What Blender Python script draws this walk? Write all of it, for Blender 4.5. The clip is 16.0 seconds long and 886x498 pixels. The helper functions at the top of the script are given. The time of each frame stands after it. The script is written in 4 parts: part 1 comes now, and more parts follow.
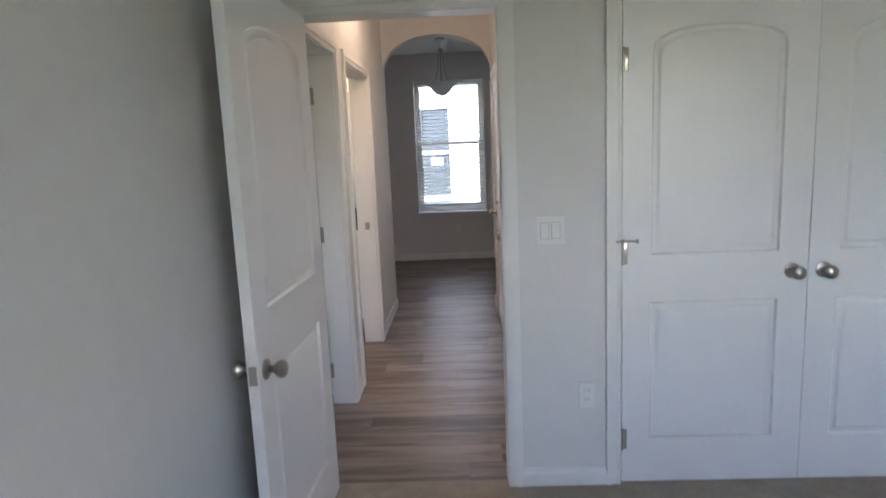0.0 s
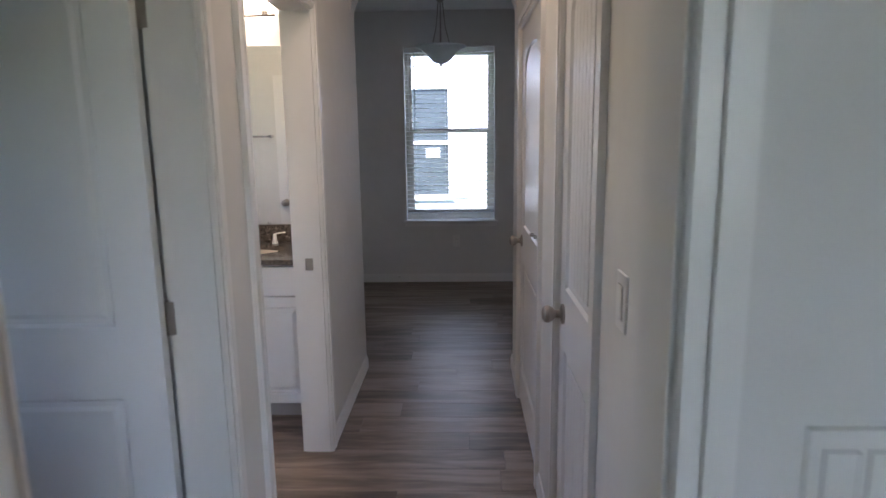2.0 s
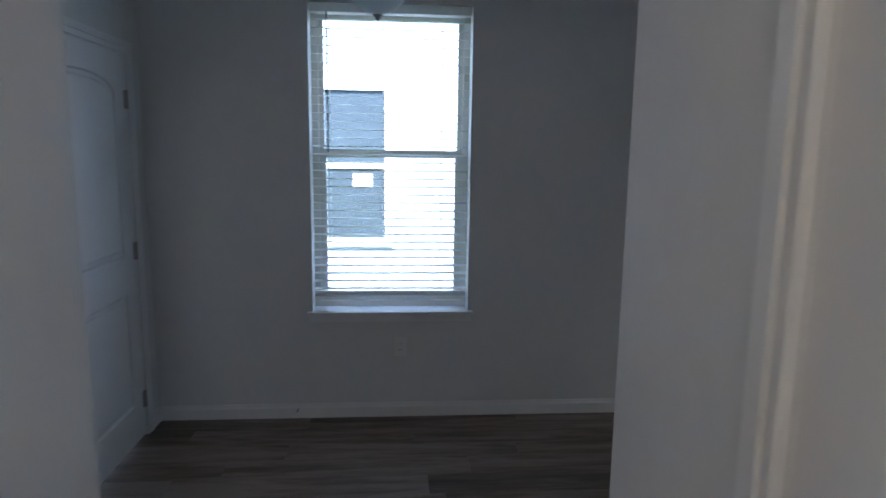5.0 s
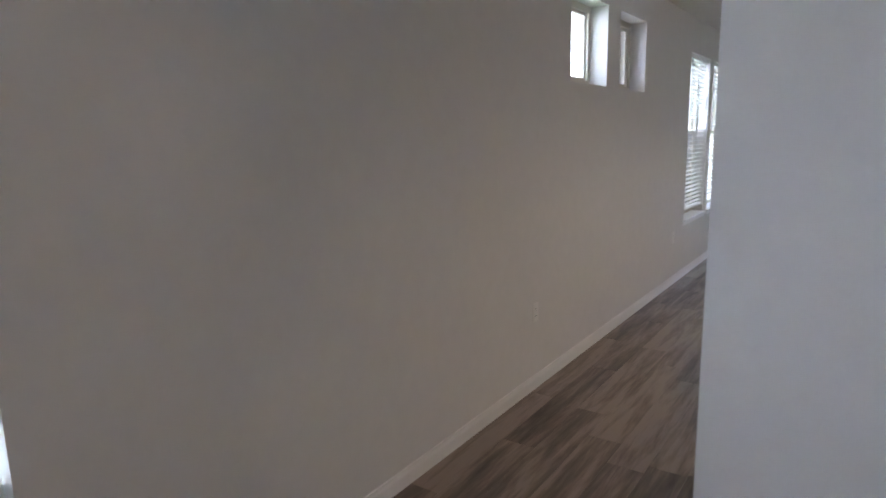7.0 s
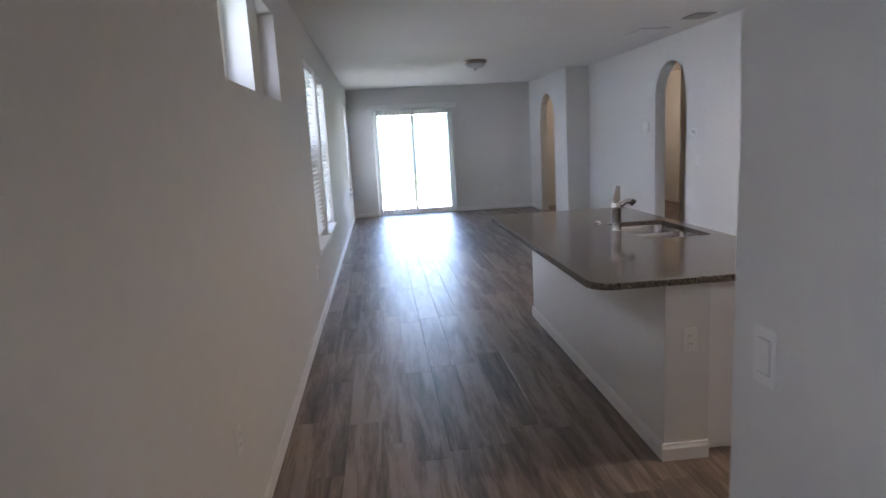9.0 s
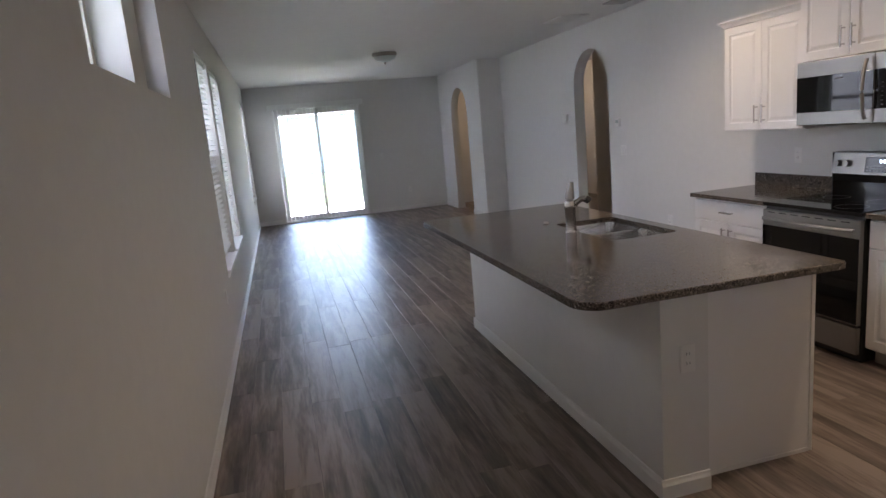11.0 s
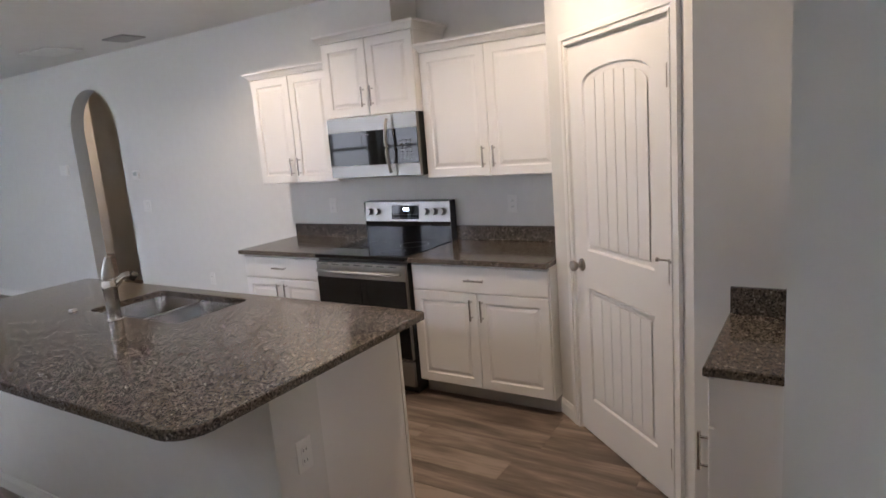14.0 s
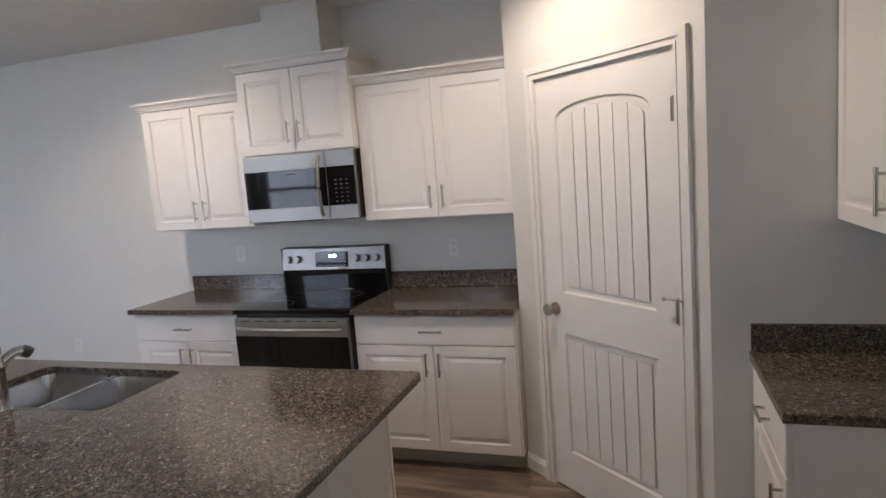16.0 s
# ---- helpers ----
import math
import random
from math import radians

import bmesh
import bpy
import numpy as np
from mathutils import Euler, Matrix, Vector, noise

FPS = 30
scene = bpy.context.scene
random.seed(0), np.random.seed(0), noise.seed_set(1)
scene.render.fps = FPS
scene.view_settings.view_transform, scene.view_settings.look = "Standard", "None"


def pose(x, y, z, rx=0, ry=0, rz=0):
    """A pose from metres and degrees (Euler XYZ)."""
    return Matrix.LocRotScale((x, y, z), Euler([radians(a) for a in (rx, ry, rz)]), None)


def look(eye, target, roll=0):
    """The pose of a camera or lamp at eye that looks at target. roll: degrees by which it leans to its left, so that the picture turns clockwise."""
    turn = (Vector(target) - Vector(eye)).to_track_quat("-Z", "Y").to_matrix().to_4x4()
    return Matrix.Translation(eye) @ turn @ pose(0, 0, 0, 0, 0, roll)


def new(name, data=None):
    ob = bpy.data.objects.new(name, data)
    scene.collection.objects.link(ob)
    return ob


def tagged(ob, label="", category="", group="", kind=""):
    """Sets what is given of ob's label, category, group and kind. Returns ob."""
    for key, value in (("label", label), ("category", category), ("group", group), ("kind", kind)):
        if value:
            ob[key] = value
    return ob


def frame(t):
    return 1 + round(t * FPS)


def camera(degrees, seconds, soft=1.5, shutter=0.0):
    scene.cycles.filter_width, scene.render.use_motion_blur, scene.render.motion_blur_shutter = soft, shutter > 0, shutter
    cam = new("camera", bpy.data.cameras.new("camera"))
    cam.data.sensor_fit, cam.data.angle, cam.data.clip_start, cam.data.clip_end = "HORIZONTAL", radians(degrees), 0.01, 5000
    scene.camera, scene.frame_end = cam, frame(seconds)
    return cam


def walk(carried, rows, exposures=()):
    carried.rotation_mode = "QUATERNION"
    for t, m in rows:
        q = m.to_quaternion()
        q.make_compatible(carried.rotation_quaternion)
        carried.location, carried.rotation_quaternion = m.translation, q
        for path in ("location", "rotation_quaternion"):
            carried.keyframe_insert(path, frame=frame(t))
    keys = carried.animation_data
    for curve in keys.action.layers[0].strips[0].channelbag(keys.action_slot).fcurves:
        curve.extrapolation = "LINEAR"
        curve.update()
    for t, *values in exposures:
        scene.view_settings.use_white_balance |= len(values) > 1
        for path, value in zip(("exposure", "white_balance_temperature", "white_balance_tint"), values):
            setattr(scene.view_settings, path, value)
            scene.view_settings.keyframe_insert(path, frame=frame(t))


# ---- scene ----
cam = camera(71.1, 16.0, soft=1.5, shutter=0.35)
PATH = [
    (0, (-4.121, -3.949, 1.498), (-4.206, -1.977, 1.175), -2.5),
    (0.5, (-4.116, -3.552, 1.511), (-4.179, -1.565, 1.294), -1.8),
    (1, (-4.116, -2.975, 1.511), (-4.149, -0.99, 1.267), -0.6),
    (1.5, (-4.179, -2.468, 1.503), (-4.259, -0.495, 1.181), -0.3),
    (2, (-4.19, -1.991, 1.494), (-4.258, -0.025, 1.137), -0.8),
    (2.5, (-4.168, -1.502, 1.525), (-4.26, 0.469, 1.195), -0.9),
    (3, (-4.212, -1.024, 1.525), (-4.335, 0.945, 1.195), -0.9),
    (3.2, (-4.228, -0.857, 1.537), (-4.337, 1.116, 1.23), 0.1),
    (5.5, (-4.362, 1.299, 1.589), (-3.958, 3.233, 1.274), 0.7),
    (6, (-4.626, 1.794, 1.614), (-3.582, 3.458, 1.239), 1.9),
    (6.5, (-4.476, 2.252, 1.602), (-3.078, 3.593, 1.104), 1.4),
    (7, (-4.399, 2.7, 1.565), (-2.783, 3.823, 1.205), -1.1),
    (7.5, (-4.322, 3.048, 1.591), (-2.551, 3.888, 1.192), -2.9),
    (8, (-4.043, 3.304, 1.589), (-2.113, 3.528, 1.114), -1.1),
    (8.5, (-3.708, 3.51, 1.605), (-1.754, 3.498, 1.181), -1.0),
    (9, (-3.369, 3.716, 1.591), (-1.409, 3.533, 1.241), -3.2),
    (9.5, (-3.006, 3.777, 1.578), (-1.073, 3.415, 1.214), -4.9),
    (9.7, (-2.898, 3.765, 1.56), (-0.976, 3.34, 1.207), -6.1),
    (11.8, (-2.655, 3.847, 1.612), (-0.794, 3.261, 1.17), -2.3),
    (12, (-2.529, 3.822, 1.603), (-0.725, 3.085, 1.153), -1.9),
    (12.5, (-2.322, 3.773, 1.633), (-0.842, 2.514, 1.159), -3.3),
    (13, (-2.236, 3.766, 1.639), (-1.108, 2.186, 1.157), -2.3),
    (13.5, (-2.231, 3.733, 1.646), (-1.183, 2.095, 1.18), -3.6),
    (14, (-2.234, 3.726, 1.655), (-1.178, 2.067, 1.292), -4.6),
    (14.5, (-2.206, 3.756, 1.667), (-1.177, 2.061, 1.402), -4.5),
    (15, (-2.107, 3.761, 1.635), (-1.133, 2.03, 1.4), -3.6),
    (15.5, (-1.866, 3.712, 1.634), (-1.041, 1.905, 1.399), -3.9),
    (16, (-1.584, 3.687, 1.652), (-0.96, 1.804, 1.397), -4.4),
]
walk(cam, [(r[0], look(*r[1:])) for r in PATH], [
    (0, 3.88, 6150, 19), (0.5, 3.6, 6100, 19), (1.5, 3.5, 5850, 18), (2.5, 3.5, 5600, 17), (3.2, 3.4, 5600, 17), (5.5, 3.7, 5000, 8), (6.5, 4.05, 5500, 13),
    (7, 4.85, 6100, 16), (8, 4.9, 6200, 17), (9, 4.65, 6100, 18), (9.7, 4.5, 6200, 18), (12, 4.25, 6500, 17), (13.5, 4.85, 6400, 16), (14.5, 4.78, 6300, 15), (16, 4.6, 6100, 14)])

# ---- light ----
world = bpy.data.worlds.new("sky")
scene.world = world
world.use_nodes = True
_n = world.node_tree.nodes
_sky = _n.new("ShaderNodeTexSky")
_sky.sky_type, _sky.sun_disc = "NISHITA", False
_sky.sun_elevation, _sky.sun_rotation = radians(52), radians(150)
world.node_tree.links.new(_sky.outputs[0], _n["Background"].inputs[0])
_n["Background"].inputs[1].default_value = 0.15
sun = new("sun", bpy.data.lights.new("sun", "SUN"))
sun.data.energy, sun.data.angle, sun.data.color = 2.5, radians(0.5), (1, 0.95, 0.88)
sun.matrix_world = look((3, -10, 14), (0, 0, 0))


def lamp_down(x, y, z, watts, color, size=0.12, spot=True):
    d = bpy.data.lights.new("downlight_bulb", "SPOT" if spot else "POINT")
    d.energy, d.color, d.shadow_soft_size = watts, color, size / 2
    if spot:
        d.spot_size, d.spot_blend = radians(156), 0.5
    o = new("bulb_light", d)
    o.location = (x, y, z)
    return o


# ---- materials ----
def mat(name, color, rough=0.5, metal=0.0, grain=0.0, scale=40.0, bump=0.0, bscale=120.0, spec=0.5, coat=0.0, emit=None, power=0.0):
    m = bpy.data.materials.new(name)
    m.use_nodes = True
    nt = m.node_tree
    b = nt.nodes["Principled BSDF"]
    b.inputs["Base Color"].default_value = (*color, 1)
    b.inputs["Roughness"].default_value = rough
    b.inputs["Metallic"].default_value = metal
    b.inputs["Specular IOR Level"].default_value = spec
    b.inputs["Coat Weight"].default_value = coat
    if emit:
        b.inputs["Emission Color"].default_value = (*emit, 1)
        b.inputs["Emission Strength"].default_value = power
    if grain or bump:
        g = nt.nodes.new("ShaderNodeNewGeometry")
    if grain:
        a, c = nt.nodes.new("ShaderNodeTexNoise"), nt.nodes.new("ShaderNodeTexNoise")
        a.inputs["Scale"].default_value, c.inputs["Scale"].default_value = scale, scale * 0.06
        a.inputs["Detail"].default_value = c.inputs["Detail"].default_value = 4
        nt.links.new(g.outputs["Position"], a.inputs["Vector"])
        nt.links.new(g.outputs["Position"], c.inputs["Vector"])
        add = nt.nodes.new("ShaderNodeMath")
        nt.links.new(a.outputs["Fac"], add.inputs[0])
        nt.links.new(c.outputs["Fac"], add.inputs[1])
        r = nt.nodes.new("ShaderNodeMapRange")
        r.inputs["From Min"].default_value, r.inputs["From Max"].default_value = 0.6, 1.4
        r.inputs["To Min"].default_value, r.inputs["To Max"].default_value = 1 - grain, 1 + grain
        nt.links.new(add.outputs[0], r.inputs["Value"])
        mul = nt.nodes.new("ShaderNodeVectorMath")
        mul.operation = "SCALE"
        mul.inputs[0].default_value = color
        nt.links.new(r.outputs[0], mul.inputs["Scale"])
        nt.links.new(mul.outputs[0], b.inputs["Base Color"])
    if bump:
        n = nt.nodes.new("ShaderNodeTexNoise")
        n.inputs["Scale"].default_value, n.inputs["Detail"].default_value = bscale, 3
        nt.links.new(g.outputs["Position"], n.inputs["Vector"])
        bp = nt.nodes.new("ShaderNodeBump")
        bp.inputs["Strength"].default_value, bp.inputs["Distance"].default_value = bump, 0.002
        nt.links.new(n.outputs["Fac"], bp.inputs["Height"])
        nt.links.new(bp.outputs[0], b.inputs["Normal"])
    return m


WALL = mat("greige_wall_paint", (0.72, 0.71, 0.685), 0.75, grain=0.03, scale=14, bump=0.2, bscale=90)
CEIL = mat("ceiling_paint", (0.80, 0.79, 0.775), 0.85, grain=0.03, scale=12, bump=0.5, bscale=60)
TRIM = mat("white_trim_paint", (0.80, 0.79, 0.77), 0.35, grain=0.02, scale=9, bump=0.06, bscale=60)
DOOR = mat("white_door_paint", (0.80, 0.79, 0.78), 0.33, grain=0.02, scale=7, bump=0.08, bscale=160)
CAB = mat("white_cabinet_foil", (0.80, 0.785, 0.77), 0.38, grain=0.015, scale=6)
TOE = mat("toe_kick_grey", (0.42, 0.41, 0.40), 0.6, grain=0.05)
STEEL = mat("brushed_steel", (0.30, 0.287, 0.272), 0.40, 1.0, grain=0.05, scale=200, bump=0.05, bscale=300)
STEEL2 = mat("satin_steel_hardware", (0.55, 0.535, 0.52), 0.22, 1.0, grain=0.04, scale=80)
PRINT = mat("dim_key_print", (0.11, 0.11, 0.115), 0.5, grain=0.05)
NICKEL = mat("satin_nickel", (0.40, 0.365, 0.335), 0.3, 1.0, grain=0.04, scale=60)
CHROME = mat("chrome", (0.75, 0.75, 0.76), 0.08, 1.0)
BLACKG = mat("black_glass", (0.005, 0.005, 0.0055), 0.04, spec=0.3, grain=0.1, scale=5)
BLACK = mat("black_enamel", (0.012, 0.012, 0.012), 0.35, grain=0.1, scale=60)
PLATE = mat("white_plate_plastic", (0.78, 0.77, 0.74), 0.35, grain=0.02)
VINYL = mat("almond_window_vinyl", (0.72, 0.69, 0.62), 0.4, grain=0.02, scale=8)
SLAT = mat("white_blind_slat", (0.80, 0.80, 0.78), 0.45, grain=0.03, scale=15)
CARPET = mat("beige_carpet", (0.40, 0.34, 0.27), 0.95, grain=0.25, scale=160, bump=1.0, bscale=350)
DARK = mat("dark_gap", (0.02, 0.02, 0.02), 0.8, grain=0.1)
PORC = mat("bisque_porcelain", (0.75, 0.68, 0.58), 0.12, grain=0.01)
MIRROR = mat("mirror_silver", (0.86, 0.88, 0.87), 0.01, 1.0)
MAPLE = mat("maple_cabinet_underside", (0.50, 0.30, 0.14), 0.5, grain=0.15, scale=25)
SHADE = mat("alabaster_glass_shade", (0.80, 0.84, 0.84), 0.3, grain=0.08, scale=10)


def let_through(m, color, share_of_light):
    """Let part of the light shine through a thin white material."""
    nt = m.node_tree
    tl, mx = nt.nodes.new("ShaderNodeBsdfTranslucent"), nt.nodes.new("ShaderNodeMixShader")
    tl.inputs["Color"].default_value, mx.inputs[0].default_value = (*color, 1), share_of_light
    nt.links.new(nt.nodes["Principled BSDF"].outputs[0], mx.inputs[1])
    nt.links.new(tl.outputs[0], mx.inputs[2])
    nt.links.new(mx.outputs[0], nt.nodes["Material Output"].inputs["Surface"])


let_through(SHADE, (0.90, 0.95, 0.95), 0.8)
let_through(SLAT, (0.85, 0.86, 0.84), 0.4)
LIT = mat("lit_lens", (0.9, 0.85, 0.75), 0.4, emit=(1.0, 0.82, 0.6), power=3.0)
LITB = mat("lit_vanity_glass", (0.9, 0.85, 0.75), 0.4, emit=(1.0, 0.80, 0.56), power=1.2)
CLOCK = mat("clock_digits", (0.1, 0.2, 0.4), 0.4, emit=(0.55, 0.75, 1.0), power=0.5)
STUCCO = mat("pale_stucco", (0.40, 0.43, 0.47), 0.9, grain=0.08, scale=6, bump=0.8, bscale=40)
NGLASS = mat("far_window_glass", (0.045, 0.055, 0.06), 0.3, spec=0.25, grain=0.2, scale=3)
GRASS = mat("lawn", (0.09, 0.14, 0.045), 0.95, grain=0.35, scale=8, bump=1, bscale=60)
CONC = mat("concrete_slab", (0.50, 0.49, 0.47), 0.9, grain=0.12, scale=6, bump=0.4)
ROOF = mat("grey_shingle", (0.22, 0.20, 0.19), 0.9, grain=0.25, scale=9)
WIRE = mat("dark_cord", (0.05, 0.05, 0.05), 0.6)


def glass_mat():
    m = bpy.data.materials.new("window_glass")
    m.use_nodes = True
    nt = m.node_tree
    nt.nodes.remove(nt.nodes["Principled BSDF"])
    tr, gl, mx, fr = (nt.nodes.new(k) for k in ("ShaderNodeBsdfTransparent", "ShaderNodeBsdfGlossy", "ShaderNodeMixShader", "ShaderNodeFresnel"))
    gl.inputs["Roughness"].default_value = 0.0
    fr.inputs["IOR"].default_value = 1.35
    nt.links.new(fr.outputs[0], mx.inputs[0])
    nt.links.new(tr.outputs[0], mx.inputs[1])
    nt.links.new(gl.outputs[0], mx.inputs[2])
    nt.links.new(mx.outputs[0], nt.nodes["Material Output"].inputs["Surface"])
    return m


GLASS = glass_mat()


def granite_mat():
    m = mat("dark_speckled_granite", (0.06, 0.05, 0.045), 0.12, spec=0.55)
    nt = m.node_tree
    b = nt.nodes["Principled BSDF"]
    g = nt.nodes.new("ShaderNodeNewGeometry")
    v = nt.nodes.new("ShaderNodeTexVoronoi")
    v.inputs["Scale"].default_value = 190
    n = nt.nodes.new("ShaderNodeTexNoise")
    n.inputs["Scale"].default_value, n.inputs["Detail"].default_value = 45, 2
    for k in (v, n):
        nt.links.new(g.outputs["Position"], k.inputs["Vector"])
    sep = nt.nodes.new("ShaderNodeSeparateColor")
    nt.links.new(v.outputs["Color"], sep.inputs[0])
    add = nt.nodes.new("ShaderNodeMath")
    add.operation = "MULTIPLY_ADD"
    add.inputs[1].default_value = 0.62
    nt.links.new(sep.outputs[0], add.inputs[0])
    sub = nt.nodes.new("ShaderNodeMath")
    sub.operation = "MULTIPLY_ADD"
    sub.inputs[1].default_value, sub.inputs[2].default_value = 0.45, 0.0
    nt.links.new(n.outputs["Fac"], sub.inputs[0])
    nt.links.new(sub.outputs[0], add.inputs[2])
    r = nt.nodes.new("ShaderNodeValToRGB")
    cr = r.color_ramp
    cr.elements[0].position, cr.elements[0].color = 0.18, (0.018, 0.017, 0.017, 1)
    cr.elements[1].position, cr.elements[1].color = 0.92, (0.42, 0.38, 0.33, 1)
    for p, c in ((0.40, (0.066, 0.055, 0.047, 1)), (0.66, (0.125, 0.102, 0.084, 1)), (0.82, (0.175, 0.146, 0.122, 1))):
        e = cr.elements.new(p)
        e.color = c
    nt.links.new(add.outputs[0], r.inputs[0])
    nt.links.new(r.outputs[0], b.inputs["Base Color"])
    return m


GRANITE = granite_mat()


def plank_mat():
    m = mat("grey_brown_vinyl_plank", (0.2, 0.17, 0.15), 0.38, spec=0.45)
    nt = m.node_tree
    b = nt.nodes["Principled BSDF"]
    g, oi = nt.nodes.new("ShaderNodeNewGeometry"), nt.nodes.new("ShaderNodeObjectInfo")
    off = nt.nodes.new("ShaderNodeVectorMath")
    off.operation = "SCALE"
    off.inputs[0].default_value = (37.0, 91.0, 13.0)
    nt.links.new(oi.outputs["Random"], off.inputs["Scale"])
    add = nt.nodes.new("ShaderNodeVectorMath")
    nt.links.new(g.outputs["Position"], add.inputs[0])
    nt.links.new(off.outputs[0], add.inputs[1])
    mp = nt.nodes.new("ShaderNodeMapping")
    mp.inputs["Scale"].default_value = (0.9, 8.0, 1.0)
    nt.links.new(add.outputs[0], mp.inputs[0])
    n1, n2 = nt.nodes.new("ShaderNodeTexNoise"), nt.nodes.new("ShaderNodeTexNoise")
    n1.inputs["Scale"].default_value, n1.inputs["Detail"].default_value, n1.inputs["Distortion"].default_value = 1.6, 6, 0.6
    n2.inputs["Scale"].default_value, n2.inputs["Detail"].default_value = 9, 4
    nt.links.new(mp.outputs[0], n1.inputs["Vector"])
    nt.links.new(mp.outputs[0], n2.inputs["Vector"])
    s = nt.nodes.new("ShaderNodeMath")
    s.operation = "MULTIPLY_ADD"
    s.inputs[1].default_value = 0.35
    nt.links.new(n2.outputs["Fac"], s.inputs[0])
    nt.links.new(n1.outputs["Fac"], s.inputs[2])
    s2 = nt.nodes.new("ShaderNodeMath")
    s2.operation = "MULTIPLY_ADD"
    s2.inputs[1].default_value = 0.22
    nt.links.new(oi.outputs["Random"], s2.inputs[0])
    nt.links.new(s.outputs[0], s2.inputs[2])
    r = nt.nodes.new("ShaderNodeValToRGB")
    cr = r.color_ramp
    cr.elements[0].position, cr.elements[0].color = 0.50, (0.068, 0.050, 0.041, 1)
    cr.elements[1].position, cr.elements[1].color = 0.93, (0.31, 0.245, 0.20, 1)
    e = cr.elements.new(0.72)
    e.color = (0.165, 0.125, 0.101, 1)
    nt.links.new(s2.outputs[0], r.inputs[0])
    nt.links.new(r.outputs[0], b.inputs["Base Color"])
    bp = nt.nodes.new("ShaderNodeBump")
    bp.inputs["Strength"].default_value, bp.inputs["Distance"].default_value = 0.12, 0.002
    nt.links.new(n2.outputs["Fac"], bp.inputs["Height"])
    nt.links.new(bp.outputs[0], b.inputs["Normal"])
    return m


PLANK = plank_mat()


# ---- mesh helpers ----
def box(bm, x0, x1, y0, y1, z0, z1, bevel=0.0):
    m = Matrix.LocRotScale(((x0 + x1) / 2, (y0 + y1) / 2, (z0 + z1) / 2), None, (abs(x1 - x0), abs(y1 - y0), abs(z1 - z0)))
    vs = bmesh.ops.create_cube(bm, size=1, matrix=m)["verts"]
    if bevel:
        es = list({e for v in vs for e in v.link_edges})
        bmesh.ops.bevel(bm, geom=es, offset=bevel, segments=2, affect="EDGES", profile=0.5)
    return bm


def boxes(*rows, bevel=0.0):
    bm = bmesh.new()
    for r in rows:
        box(bm, *r, bevel=bevel)
    return bm


def cyl(bm, a, b, r, r2=None, seg=16):
    a, b = Vector(a), Vector(b)
    d = b - a
    m = Matrix.Translation((a + b) / 2) @ d.to_track_quat("Z", "Y").to_matrix().to_4x4()
    bmesh.ops.create_cone(bm, cap_ends=True, segments=seg, radius1=r, radius2=r if r2 is None else r2, depth=d.length, matrix=m)
    return bm


def lathe(bm, profile, m=None, seg=28):
    m = m or Matrix()
    rings = []
    for r, z in profile:
        rings.append([bm.verts.new(m @ Vector((r * math.cos(2 * math.pi * i / seg), r * math.sin(2 * math.pi * i / seg), z))) for i in range(seg)])
    for p, q in zip(rings, rings[1:]):
        for i in range(seg):
            bm.faces.new((p[i], p[(i + 1) % seg], q[(i + 1) % seg], q[i]))
    return bm


def tube(bm, pts, r, seg=10):
    pts = [Vector(p) for p in pts]
    rings = []
    for i, p in enumerate(pts):
        d = (pts[min(i + 1, len(pts) - 1)] - pts[max(i - 1, 0)]).normalized()
        q = d.to_track_quat("Z", "Y")
        rr = r[i] if isinstance(r, (list, tuple)) else r
        rings.append([bm.verts.new(p + q @ Vector((rr * math.cos(2 * math.pi * k / seg), rr * math.sin(2 * math.pi * k / seg), 0))) for k in range(seg)])
    for a, b in zip(rings, rings[1:]):
        for k in range(seg):
            bm.faces.new((a[k], a[(k + 1) % seg], b[(k + 1) % seg], b[k]))
    bm.faces.new(rings[0][::-1])
    bm.faces.new(rings[-1])
    return bm


def sheet(axis, at, a0, a1, z0, z1):
    bm = bmesh.new()
    pts = [(a0, z0), (a1, z0), (a1, z1), (a0, z1)]
    bm.faces.new([bm.verts.new((p, at, z) if axis == 'x' else (at, p, z)) for p, z in pts])
    return bm


def mesh_of(name, bm, material, smooth=False):
    bmesh.ops.recalc_face_normals(bm, faces=bm.faces)
    me = bpy.data.meshes.new(name)
    bm.to_mesh(me)
    bm.free()
    me.materials.append(material)
    if smooth:
        me.polygons.foreach_set("use_smooth", [True] * len(me.polygons))
        me.set_sharp_from_angle(angle=radians(35))
    return me


def part(name, bm, material, parent=None, label="", smooth=False, m=None):
    ob = new(name, mesh_of(name, bm, material, smooth))
    ob.parent = parent
    if m is not None:
        ob.matrix_basis = m
    return tagged(ob, label)


def share(name, me, parent, m):
    ob = new(name, me)
    ob.parent = parent
    ob.matrix_basis = m
    return ob


def thing(name, label, category, m=None, group="", kind=""):
    ob = new(name)
    ob.empty_display_size = 0.05
    if m is not None:
        ob.matrix_basis = m
    return tagged(ob, label, category, group, kind)


def structure(name, bm, material, label, category, smooth=False):
    return tagged(part(name, bm, material, None, "", smooth), label, category, "", "structure")


